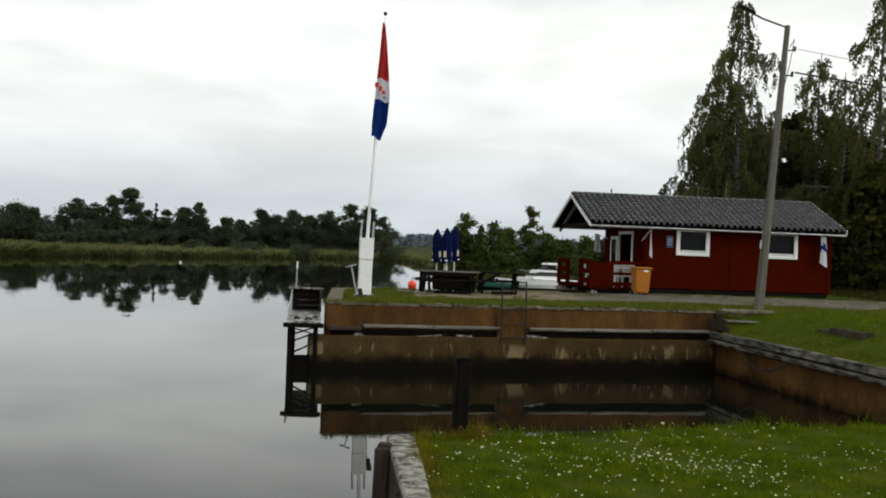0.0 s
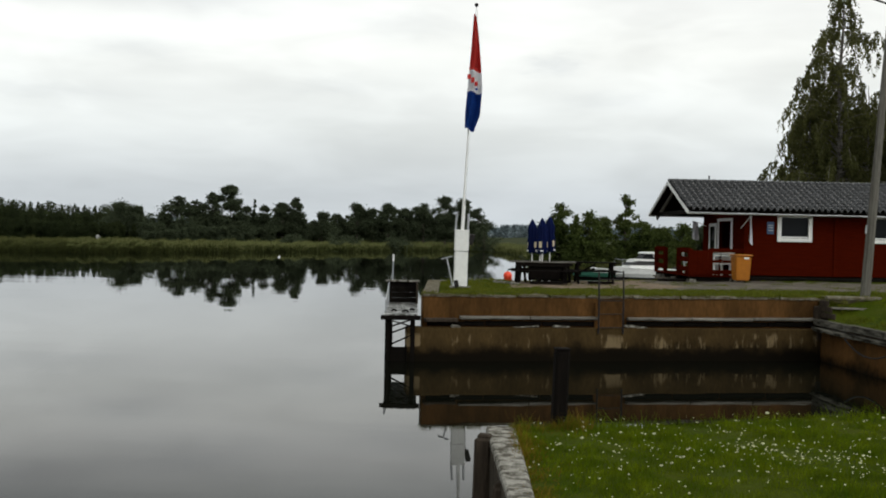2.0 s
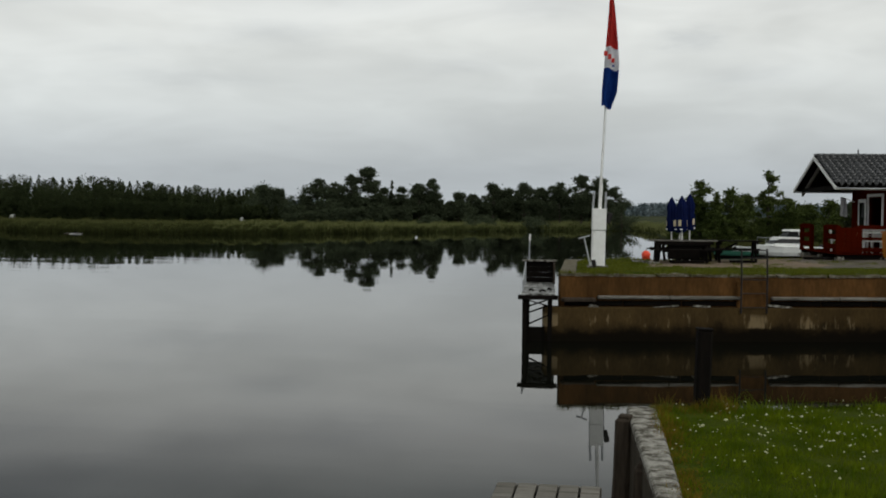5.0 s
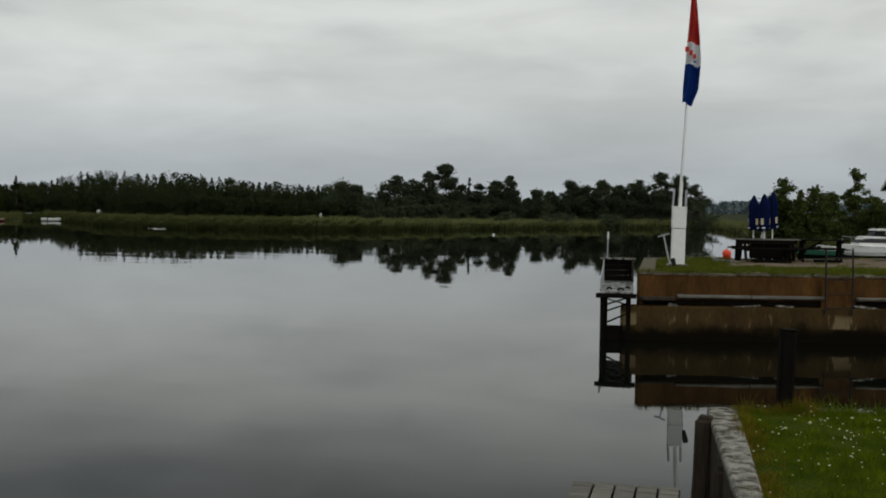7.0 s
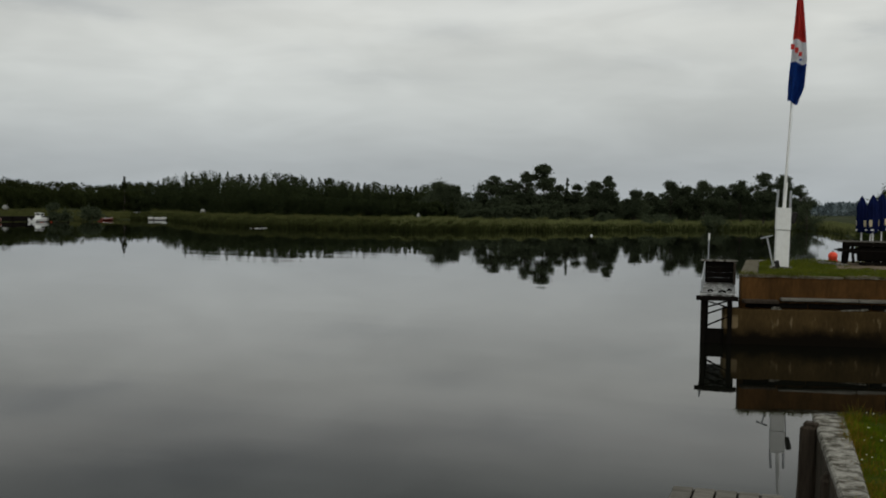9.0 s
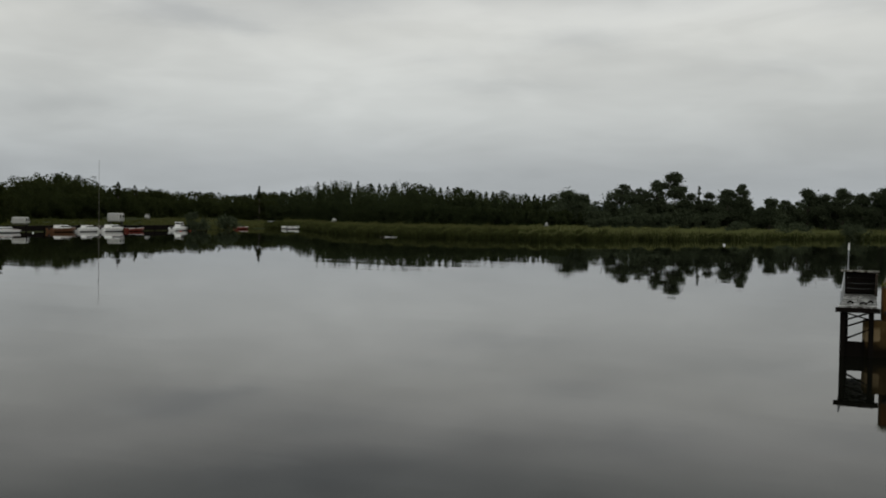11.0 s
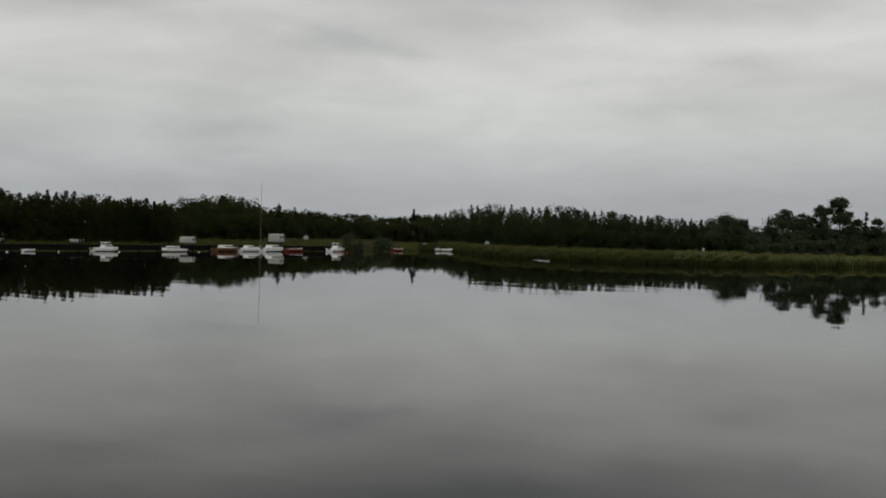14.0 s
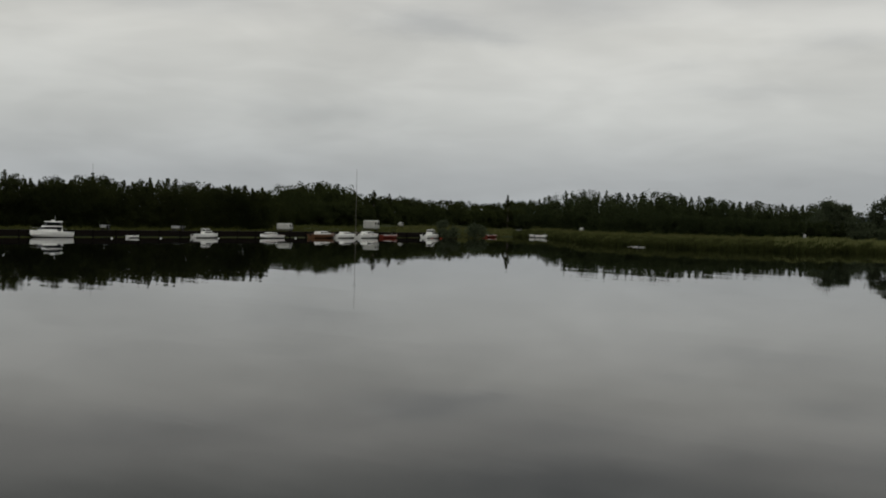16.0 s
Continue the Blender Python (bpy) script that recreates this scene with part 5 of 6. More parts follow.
def boat(at, turn, l, w, h, hull, label, cabin=None, second=None, rail=False, stripe=None, engine=True, size=(1, 1, 1), radar=False):
    b = empty("boat", pose(*at, 0, 0, turn), label, "boat", "moored boats")
    part("hull", hull_mesh(l, w, h), hull, b, smooth=False)
    part("gunwale", tube([(-l / 2, -w / 2, h), (l * 0.05, -w / 2, h + 0.05), (l * 0.3, -w * 0.40, h * 1.16), (l * 0.49, 0, h * 1.28), (l * 0.3, w * 0.40, h * 1.16), (l * 0.05, w / 2, h + 0.05), (-l / 2, w / 2, h)], 0.04, 6), stripe or boat_white, b)
    if cabin:
        x0, x1, z1 = cabin
        part("cabin", cabin_mesh(x0, x1, w * 0.82, h, h + (z1 - h) * 0.62, 0.28 * (x1 - x0)), boat_white, b)
        part("side_windows", cabin_mesh(x0 + 0.1, x1 - 0.2, w * 0.845, h + (z1 - h) * 0.26, h + (z1 - h) * 0.54, 0.20 * (x1 - x0)), glass_dark, b)
        if second:
            y0, y1 = second
            part("windscreen", cabin_mesh(y0 + 0.05, y1, w * 0.7, h + (z1 - h) * 0.58, z1 - 0.08, 0.4), glass_dark, b)
            for y in (-w * 0.29, w * 0.29):
                part("roof_pillar", tube([(y0 + 0.1, y, h + (z1 - h) * 0.5), (y0 + 0.1, y, z1)], 0.04, 6), boat_white, b)
            part("hardtop", cabin_mesh(y0 - 0.15, y1 - 0.25, w * 0.82, z1 - 0.08, z1 + 0.06, 0.15), boat_white, b)
    else:
        for x in (-l * 0.25, l * 0.05):
            part("thwart", box((0.25, w * 0.86, 0.05), (x, 0, h + 0.02), 0.01), stripe or boat_wood, b)
    if rail:
        for x in (l * 0.12, l * 0.28, l * 0.42):
            part("stanchion", tube([(x, -w * 0.34, h * 1.1), (x, -w * 0.34, h * 1.2 + 0.5)], 0.018, 5), galvanised, b)
        part("bow_rail", tube([(l * 0.1, -w * 0.36, h * 1.2 + 0.5), (l * 0.48, 0, h * 1.25 + 0.55), (l * 0.1, w * 0.36, h * 1.2 + 0.5)], 0.018, 5), galvanised, b)
    part("boot_stripe", hull_mesh(l * 0.985, w * 0.93, 0.12, sheer=0.0), timber_dark, b, "black waterline band")
    part("windscreen", cabin_mesh(l * 0.02, l * 0.02 + 0.5, w * 0.6, h + 0.02, h + 0.38, 0.34), glass_dark, b)
    if radar:
        part("mast", tube([(-0.6, 0, 2.8), (-0.7, 0, 4.1)], 0.03, 6), galvanised, b)
        part("radar_dome", tube([(-0.35, 0, 2.95), (-0.35, 0, 3.05), (-0.35, 0, 3.22)], [0.18, 0.32, 0.22], 12), boat_white, b)
        part("aft_rail", tube([(-l * 0.48, -w * 0.45, h + 0.55), (-l * 0.25, -w * 0.47, h + 0.55)], 0.02, 5), galvanised, b)
        part("cockpit_opening", box((0.5, w * 0.86, 0.7), (-0.9, 0, h + 0.55), 0.03), glass_dark, b, "dark open side door")
    if engine:
        part("outboard", box((0.3, 0.32, 0.55), (-l / 2 - 0.18, 0, h * 0.9), 0.06), black_metal, b)
    b.scale = size
    return b


boat((8.9, 95.0, 0), 203, 5.6, 2.2, 0.72, boat_white, "white cabin motorboat moored across the channel", (-0.9, 1.9, 1.95), (-0.7, 0.5), rail=True, size=(1, 1, 1.15))
boat((4.9, 94.5, 0), 188, 3.9, 1.5, 0.50, boat_green, "green and white open rowing boat afloat", stripe=boat_white, engine=False)
boat((6.6, 97.5, 0), 184, 4.0, 1.7, 0.65, boat_white, "white open boat beside the green rowing boat", engine=False)


# ---- near quay: post, piles, dock, grass ----
po = empty("mooring_post", pose(0.20, 9.75, 1.80, 0, 1.6, 12), "black tarred timber mooring post in tall grass", "post")
part("shaft", box((0.125, 0.125, 0.80), (0, 0, 0.31), 0.018), timber_dark, po)
part("cap", box((0.135, 0.135, 0.02), (0, 0, 0.715), 0.008), timber_dark, po)


def pile(at, h, lean_x, lean_y, w, label):
    p = empty("timber_pile", pose(*at, lean_x, lean_y, -6), label, "pile", "timber piles at the quay")
    bm = box((w, w * 1.05, h), (0, 0, h / 2), 0.025)
    bmesh.ops.subdivide_edges(bm, edges=[e for e in bm.edges if e.calc_length() > h * 0.6], cuts=6)
    for v in bm.verts:
        v.co += Vector((rng.normal(0, 0.006), rng.normal(0, 0.006), 0))
    part("shaft", bm, timber_pile, p)
    part("worn_top", box((w * 0.8, w * 0.8, 0.03), (0, 0, h + 0.005), 0.012), timber_pile, p)
    return p


pile((-0.56, 8.95, -1.2), 3.08, 0, 2.9, 0.135, "grey-brown timber fender pile against the quay")
pile((-0.26, 7.7, -1.2), 2.97, 0, 1.0, 0.15, "short dark timber fender pile against the quay")

dock = empty("timber_dock", pose(-1.235, 9.56, 0.40, 0, 0, 3), "low grey plank dock floating beside the quay", "dock")
for i in range(5):
    part("plank", box((0.206, 5.4, 0.045), (-0.464 + i * 0.232, 0, 0.06), 0.006), timber_grey, dock)
for y in (-2.5, 0, 2.5):
    part("bearer", box((1.14, 0.12, 0.14), (0, y, -0.04), 0.01), timber_dark, dock)
part("edge_board", box((1.17, 0.04, 0.14), (0, 2.73, -0.01), 0.008), timber_grey, dock)
for y in (-2.0, 2.0):
    part("float", box((1.0, 0.8, 0.5), (0, y, -0.34), 0.08), black_metal, dock)
thing("tyre_fender", tube([(0.26 * math.cos(a), 0, 0.26 * math.sin(a)) for a in np.linspace(0, math.tau, 19)], 0.09, 8, cap=False), black_metal, pose(-0.61, 8.97, 0.80, 0, 0, 84), "black rubber tyre fender beside the dock", "tyre")


def inside_near(x, y):
    front = y < NF.y + 0.03 + (x - NF.x) * (WN.y - NF.y) / (WN.x - NF.x)
    left = x > NF.x + 0.22 + (NF.y - y) * ((NL.x - NF.x) / (NF.y - NL.y) - 0.055)
    return front & left


def blades(n, xr, yr, hmin, hmax, width, keep, lean=0.35, zoff=0.0):
    x, y = rng.uniform(*xr, n), rng.uniform(*yr, n)
    k = keep(x, y)
    x, y = x[k], y[k]
    n = len(x)
    z = land(x, y) + zoff
    lump = np.sin(9.3 * x + 2.1 * np.sin(3.7 * y)) * np.sin(7.1 * y + 1.7 * np.sin(5.3 * x + 1))
    h = rng.uniform(hmin, hmax, n) * (0.62 + 0.5 * np.sin(2.1 * x + 1.3 * y) ** 2 + 0.42 * lump)
    t = rng.uniform(0, math.tau, n)
    b = np.stack([x, y, z - 0.01], 1)
    side = np.stack([np.cos(t), np.sin(t), 0 * t], 1) * width * rng.uniform(0.6, 1.4, (n, 1))
    tip = b + np.stack([rng.normal(0, lean, n) * h, rng.normal(0, lean, n) * h, h], 1)
    return np.stack([b - side, b + side, tip], 1).reshape(-1, 3), np.arange(3 * n).reshape(-1, 3)


v, f = blades(170000, (-0.2, 7.2), (5.8, 12.4), 0.028, 0.068, 0.004, inside_near)
soup("grass", v, f, [grass_blade], "short green mown grass on the near quay", "grass")
v, f = blades(16000, (-0.25, 0.8), (5.6, 10.2), 0.03, 0.08, 0.004, lambda x, y: inside_near(x, y) & (x < NF.x + 0.27 + (NF.y - y) * 0.102 + rng.gamma(1.2, 0.045, len(x))), 0.6)
soup("dry_grass", v, f, [grass_dry], "yellow-brown dry grass along the concrete edge", "grass")
near_post = lambda x, y: (np.hypot(x - 0.22, y - 9.78) < rng.gamma(2.0, 0.09, len(x))) & inside_near(x, y)
v, f = blades(9000, (-0.3, 0.8), (9.2, 10.3), 0.06, 0.16, 0.004, near_post, 0.45)
soup("grass_tuft", v, f, [grass_blade], "tall unmown grass tuft round the mooring post", "grass")
v, f = blades(5000, (-0.25, 0.5), (9.2, 10.1), 0.08, 0.22, 0.003, near_post, 0.4)
soup("dry_grass_tuft", v, f, [grass_dry], "yellowed tall grass stems beside the mooring post", "grass")
edge = lambda x, y: inside_near(x, y) & ~inside_near(x, y + 0.12)
v, f = blades(26000, (-0.1, 8.0), (9.4, 12.4), 0.05, 0.16, 0.004, edge, 0.4)
soup("grass_fringe", v, f, [grass_blade], "longer wispy grass along the basin edge", "grass")
# clover: clusters of small flower heads
c = np.concatenate([rng.normal((cx, cy), (sx, sy), (int(n * 0.7), 2)) for cx, cy, sx, sy, n in ((2.2, 8.8, 1.7, 0.9, 220), (1.2, 9.3, 0.9, 0.6, 130), (1.75, 8.6, 0.35, 0.25, 120), (2.2, 8.2, 0.28, 0.18, 100), (0.7, 8.3, 0.5, 0.6, 90), (2.6, 9.6, 1.1, 0.6, 90), (1.4, 7.6, 0.8, 0.4, 80), (3.6, 10.0, 1.0, 0.6, 50))])
c = c[inside_near(c[:, 0], c[:, 1])]
cv, cf = [], []
for x, y in c:
    b0 = len(cv)
    s = 0.0042 + rng.gamma(1.6, 0.0021)
    z = float(land(x, y)) + rng.uniform(0.04, 0.09)
    for k in range(6):
        cv.append((x + s * math.cos(k * math.tau / 6), y + s * math.sin(k * math.tau / 6), z))
    cv += [(x + rng.normal(0, 0.3) * s, y, z + s * 0.6), (x, y, z - s * 0.7)]
    for k in range(6):
        cf += [(b0 + k, b0 + (k + 1) % 6, b0 + 6), (b0 + (k + 1) % 6, b0 + k, b0 + 7)]
soup("clover_flowers", cv, cf, [clover_white], "scattered white clover flower heads in the grass", "flowers")

# far quay grass
on_quay = lambda x, y: (y > 30.85 + 0.272 * (x + 3.12)) & (y < 41 + 0.437 * (x + 4.0)) & (x > -2.66 - 0.087 * (y - 30.45)) & ~np.array([is_gravel(a, b) for a, b in zip(x, y)], dtype=bool)
v, f = blades(60000, (-4, 9.0), (30.5, 42), 0.03, 0.09, 0.010, on_quay)
soup("grass", v, f, [grass_far], "worn green grass strip on the far quay", "grass")
side_bank = lambda x, y: (x > 8.35 + (33.55 - y) * 0.142 + 0.35) & (y < 33.3 + 0.27 * (x - 8.25))
v, f = blades(60000, (8.4, 20), (16, 37.4), 0.04, 0.11, 0.012, side_bank)
soup("grass", v, f, [grass_blade], "green grass bank beside the basin", "grass")
yard_bank = lambda x, y: (y >= 33.3 + 0.27 * (x - 8.25)) & (y < 37.5)
v, f = blades(30000, (8.4, 22), (33, 44), 0.04, 0.12, 0.012, yard_bank)
soup("grass", v, f, [grass_far], "green grass verge along the gravel road", "grass")
behind = lambda x, y: (x > 16.5) & (y > 42)
v, f = blades(20000, (16, 34), (42, 58), 0.1, 0.35, 0.02, behind)
soup("grass", v, f, [grass_rough], "rough grass behind the hut with tree shade in its colour", "grass")

# grass spilling over wall tops, tufts in the gravel
def strip(a, b, back, n, h0, h1, width, mat, label):
    a, b = Vector(a), Vector(b)
    d = (b - a).normalized()
    nr = Vector((-d.y, d.x))
    s, o = rng.uniform(0, (b - a).length, n), rng.beta(1.2, 1.6, n) * back
    keep = np.sin(1.9 * s) + np.sin(4.7 * s + 1) + rng.normal(0, 0.7, n) > -0.4
    s, o = s[keep], o[keep]
    n = len(s)
    x, y = a.x + d.x * s + nr.x * o, a.y + d.y * s + nr.y * o
    z = np.maximum(land(x, y), h0)
    h = rng.uniform(0.3, 1.0, n) * h1
    t = rng.uniform(0, math.tau, n)
    p = np.stack([x, y, z - 0.02], 1)
    side = np.stack([np.cos(t), np.sin(t), 0 * t], 1) * width
    tip = p + np.stack([rng.normal(0, 0.4, n) * h - nr.x * h * 0.5, rng.normal(0, 0.4, n) * h - nr.y * h * 0.5, h * rng.uniform(0.2, 1, n)], 1)
    soup("grass_fringe", np.stack([p - side, p + side, tip], 1).reshape(-1, 3), np.arange(3 * n).reshape(-1, 3), [mat], label, "grass")


strip(QL, QR + dq * 1.2, 0.42, 8000, 1.80, 0.24, 0.013, grass_far, "ragged grass spilling over the quay wall")
strip(QR + Vector((0.3, 0.0)), WN + Vector((0.3, 0.0)), 0.7, 11000, 1.06, 0.22, 0.012, grass_far, "ragged grass behind the basin kerb")
gx, gy = rng.uniform(-0.8, 20, 900), rng.uniform(35, 43.5, 900)
in_gravel = np.array([is_gravel(a, b) for a, b in zip(gx, gy)], dtype=bool) & (np.sin(1.3 * gx + 0.8 * gy) + np.sin(2.9 * gy - gx) > 0.2)
gx, gy = np.repeat(gx[in_gravel], 26), np.repeat(gy[in_gravel], 26)
gx, gy = gx + rng.normal(0, 0.09, len(gx)), gy + rng.normal(0, 0.09, len(gy))
t = rng.uniform(0, math.tau, len(gx))
p = np.stack([gx, gy, land(gx, gy) - 0.01], 1)
side = np.stack([np.cos(t), np.sin(t), 0 * t], 1) * 0.010
tip = p + np.stack([rng.normal(0, 0.03, len(gx)), rng.normal(0, 0.03, len(gx)), rng.uniform(0.02, 0.08, len(gx))], 1)
soup("grass_tufts", np.stack([p - side, p + side, tip], 1).reshape(-1, 3), np.arange(3 * len(gx)).reshape(-1, 3), [grass_far], "small grass tufts growing through the gravel", "grass")
lg = empty("timber_log", pose(10.55, 29.2, float(land(10.55, 29.2)) - 0.03, 0, 0, 9), "old mossy squared timber half sunk in the grass bank", "log")
bml = box((0.30, 1.7, 0.26), (0, -0.45, 0.04), 0.03)
bmesh.ops.subdivide_edges(bml, edges=[e for e in bml.edges if e.calc_length() > 0.8], cuts=6)
for v in bml.verts:
    v.co += Vector(rng.normal(size=3) * 0.016)
part("squared_timber", bml, timber_pile, lg)
part("broken_end", box((0.24, 0.7, 0.18), (0.03, 0.82, 0.0), 0.04, Matrix.Rotation(radians(4), 4, "Z")), timber_pile, lg)


def polar(a, d, z=0.0):
    return (-d * math.sin(radians(a)), d * math.cos(radians(a)), z)


# ---- birches and dark trees behind the hut ----
for a, d, h, r, nb, lab in ((-14.6, 60, 15.6, 2.9, 150, "tall weeping birch with drooping twigs beside the hut"), (-13.2, 61, 10.8, 2.7, 120, "spreading young birch with hanging branches"), (-15.9, 62, 10.0, 2.4, 76, "weeping birch close behind the hut roof"), (-18.4, 62, 12.8, 2.3, 110, "slender birch with drooping twigs behind the hut"), (-19.6, 61, 11.6, 1.8, 76, "slim birch with loose hanging twigs"), (-13.9, 63, 12.2, 2.6, 110, "leaning birch with long hanging twigs"), (-21.2, 57, 15.4, 2.9, 120, "tall weeping birch at the road side"), (-24.5, 60, 14.0, 2.6, 70, "tall birch at the road side"), (-11.7, 64, 6.4, 1.9, 46, "low birch sapling behind the hut")):
    birch(polar(a, d, 1.6), h, r, int(nb * 1.1), lab)
for a, d, h, r, n in ((-15.2, 68, 9.6, 2.3, 6000), (-14.4, 67, 8.2, 2.2, 5500), (-16.5, 66.5, 9.3, 1.9, 5500), (-16.3, 68, 8.0, 2.0, 5000), (-17.4, 65, 10.2, 1.7, 6500), (-18.9, 64, 9.8, 1.8, 6500), (-20.3, 63, 8.6, 1.7, 5500), (-21.5, 64, 8.0, 1.7, 4500), (-22.8, 63, 10, 2.6, 5000), (-20.8, 56, 6.5, 1.6, 4000), (-22.2, 55, 7.0, 1.8, 4000), (-14.6, 70, 6.0, 2.0, 4000), (-13.2, 72, 5.4, 2.0, 3000), (-12.0, 74, 5.0, 2.0, 3000), (-25.5, 64, 9, 2.6, 3000)):
    p = polar(a, d, 1.6)
    tree(p, h, 0.3, r * 1.15, int(n * 1.6), 0.19, spruce_leaf, bark, "dense dark evergreen tree behind the red hut", "round", 34)
# bushes and young trees on the bank across the channel
for a, d, h, r, n, st in ((-0.1, 104, 3.4, 1.4, 1800, "round"), (-1.1, 106, 6.4, 1.9, 2200, "round"), (-1.9, 104, 5.2, 1.5, 1500, "spruce"), (-2.6, 105, 5.6, 1.9, 1800, "round"), (-3.3, 108, 5.2, 1.8, 1500, "round"), (-4.4, 110, 7.6, 1.5, 1500, "round"), (-5.2, 106, 4.8, 2.0, 1800, "round"), (-6.2, 106, 4.2, 2.0, 1600, "round"), (-7.2, 108, 4.6, 2.2, 1600, "round"), (-8.4, 108, 4.4, 2.2, 1500, "round"), (-9.6, 106, 4.8, 2.4, 1500, "round"), (-10.8, 104, 5.2, 2.4, 1500, "round"), (-12.5, 106, 6, 2.6, 1500, "round")):
    tree(polar(a, d, 0.3), h, 0.1, r * 1.1, int(n * 3.2), 0.13, wood_leaf_b if a > -8 else wood_leaf, bark, "leafy bank-side bush and young tree across the channel", "open" if st == "round" else st, 52)

# ---- trees on the far shore, read along the bearing ----
for a, el, r, base, st, n in ((21.0, 1.22, 4.0, 1.5, "round", 1800), (20.2, 1.05, 2.8, 1.5, "round", 1300), (18.3, 1.62, 2.8, 4.2, "round", 900), (17.4, 1.40, 2.6, 4.4, "round", 800), (16.6, 1.9, 2.4, 1.6, "round", 1300), (15.7, 2.26, 2.9, 2.0, "round", 2300), (14.9, 1.2, 2.0, 1.5, "round", 900), (14.5, 1.58, 0.9, 1.5, "spruce", 600), (14.0, 1.25, 1.8, 1.6, "round", 900), (13.1, 1.42, 2.6, 1.0, "round", 1800), (12.4, 1.72, 2.2, 1.0, "round", 1600), (11.1, 1.0, 2.4, 1.0, "round", 1200), (10.4, 0.92, 2.4, 1.0, "round", 1200), (9.3, 1.45, 2.6, 1.5, "round", 1500), (8.5, 1.2, 2.6, 1.0, "round", 1500), (7.7, 1.5, 2.8, 2.5, "round", 1400), (6.8, 1.25, 2.6, 1.0, "round", 1400), (5.9, 1.55, 3.2, 1.2, "round", 1800), (4.8, 1.95, 3.0, 1.5, "round", 2200), (3.9, 1.85, 2.6, 2.0, "round", 1700), (3.1, 1.35, 2.4, 2.4, "round", 800), (18.9, 0.72, 2.4, 0.8, "round", 800), (17.0, 0.72, 3.0, 0.6, "round", 1300)):
    d = 226.0 if a > 11 else 236.0
    h = 3.5 + d * math.tan(radians(el)) - 0.9
    tree(polar(a, d, 0.9), h, base * 0.8, r * (1.3 if st == "round" else 1.2), int(n * 5.0), 0.185, wood_leaf, bark, "dark broadleaf tree on the far marsh shore" if st == "round" else "slim dark spruce on the far marsh shore", "open" if st == "round" else st, 44, group="far shore trees")
tree(polar(2.75, 224, 0.5), 4.6, 0.3, 2.4, 2000, 0.2, wood_leaf, bark, "rounded dark bush near the distant shore", "round", 16)


def filled_crown(h, r, n, conifer):
    """Leaf points through a whole crown: a ragged cone, or a heap of rounded lumps."""
    if conifer:
        u = 1 - rng.uniform(0, 1, n) ** 0.75 * 0.98
        t, q = rng.uniform(0, math.tau, n), np.sqrt(rng.uniform(0, 1, n))
        rr = r * np.minimum(1.0, 2.0 * (1 - u) + 0.05) ** 0.85 * q * (0.7 + 0.3 * np.sin(u * h * 3.1 + 2.5 * np.sin(t + h)))
        return np.stack([rr * np.cos(t), rr * np.sin(t), h * u], 1)
    k = 13
    t, q = rng.uniform(0, math.tau, k), np.sqrt(rng.uniform(0, 1, k))
    lr = r * rng.uniform(0.30, 0.52, k)
    z = np.minimum(h * rng.uniform(0.12, 0.98, k), h - lr - 0.32 * h * q * q)
    z[0], q[0] = h - lr[0], 0.15
    c = np.stack([(r - lr) * q * np.cos(t), (r - lr) * q * np.sin(t), z], 1)
    i = rng.integers(0, k, n)
    p = rng.normal(size=(n, 3))
    p *= (rng.uniform(0, 1, n) ** 0.4 / np.linalg.norm(p, axis=1))[:, None]
    return c[i] + p * lr[i][:, None] * (1.0, 1.0, 1.15)


def forest(name, bearings, rows, top, n_leaf, size, mats, label, conifer=0.55, rfac=0.30, gap=0.45):
    """Woods nobody could count: many crowns of leaves in one mesh."""
    V, Fs, base = [], [], 0
    for near, far_, share in rows:
        a = bearings[0]
        while a < bearings[1]:
            d = float(shore(a)) * rng.uniform(near, far_)
            con = rng.uniform() < conifer
            h = max(2.0, (3.5 + d * math.tan(radians(float(top(a))))) * share * (rng.uniform(0.93, 1.02) if con else rng.uniform(0.91, 1.03)) - 0.4)
            r = h * rfac * (0.85 if con else 1.15) * rng.uniform(0.75, 1.25)
            v, f = leaf_quads(filled_crown(h, r, int(n_leaf * (0.7 if con else 1.1)), con), size, 0.2)
            x, y, _ = polar(a, d)
            V.append(v + (x, y, 0.6))
            Fs.append(f + base)
            base += len(v)
            a += math.degrees((h * rfac) * 2 * gap / d) * rng.uniform(0.5, 1.2)
    return soup(name, np.concatenate(V), np.concatenate(Fs), mats, label, "forest")


SKY = [(19.3, 0.5), (19.9, 0.8), (21, 1.2), (22.4, 0.97), (23.5, 1.05), (25.3, 1.22), (27.1, 1.34), (28.2, 1.4), (29.2, 1.6), (31.1, 1.5), (32.5, 1.58), (33.7, 1.62), (34.4, 1.3), (35.7, 0.98), (38, 0.8), (41, 0.84), (43.2, 1.12), (44.4, 1.0), (45.0, 1.5), (46.7, 1.64), (48.5, 1.48), (49.0, 1.1), (50.3, 1.4), (51.8, 1.33), (53.3, 1.5), (54.9, 1.52), (56.4, 1.36), (57.6, 1.72), (58.5, 1.48), (60.3, 1.36), (61.8, 1.7), (70, 1.8)]
top = lambda a: np.interp(a, [s[0] for s in SKY], [s[1] for s in SKY])
forest("forest", (20.0, 36.8), ((1.75, 1.9, 1.0), (1.5, 1.65, 0.80), (1.34, 1.42, 0.55)), top, 1250, 0.25, [marsh_leaf], "dark mixed forest behind the marsh", 0.52, gap=0.30)
forest("forest", (36.0, 45.0), ((1.52, 1.68, 1.0), (1.36, 1.46, 0.75)), top, 1100, 0.26, [meadow_wood], "dull green mixed forest behind the meadow", 0.12, gap=0.30)
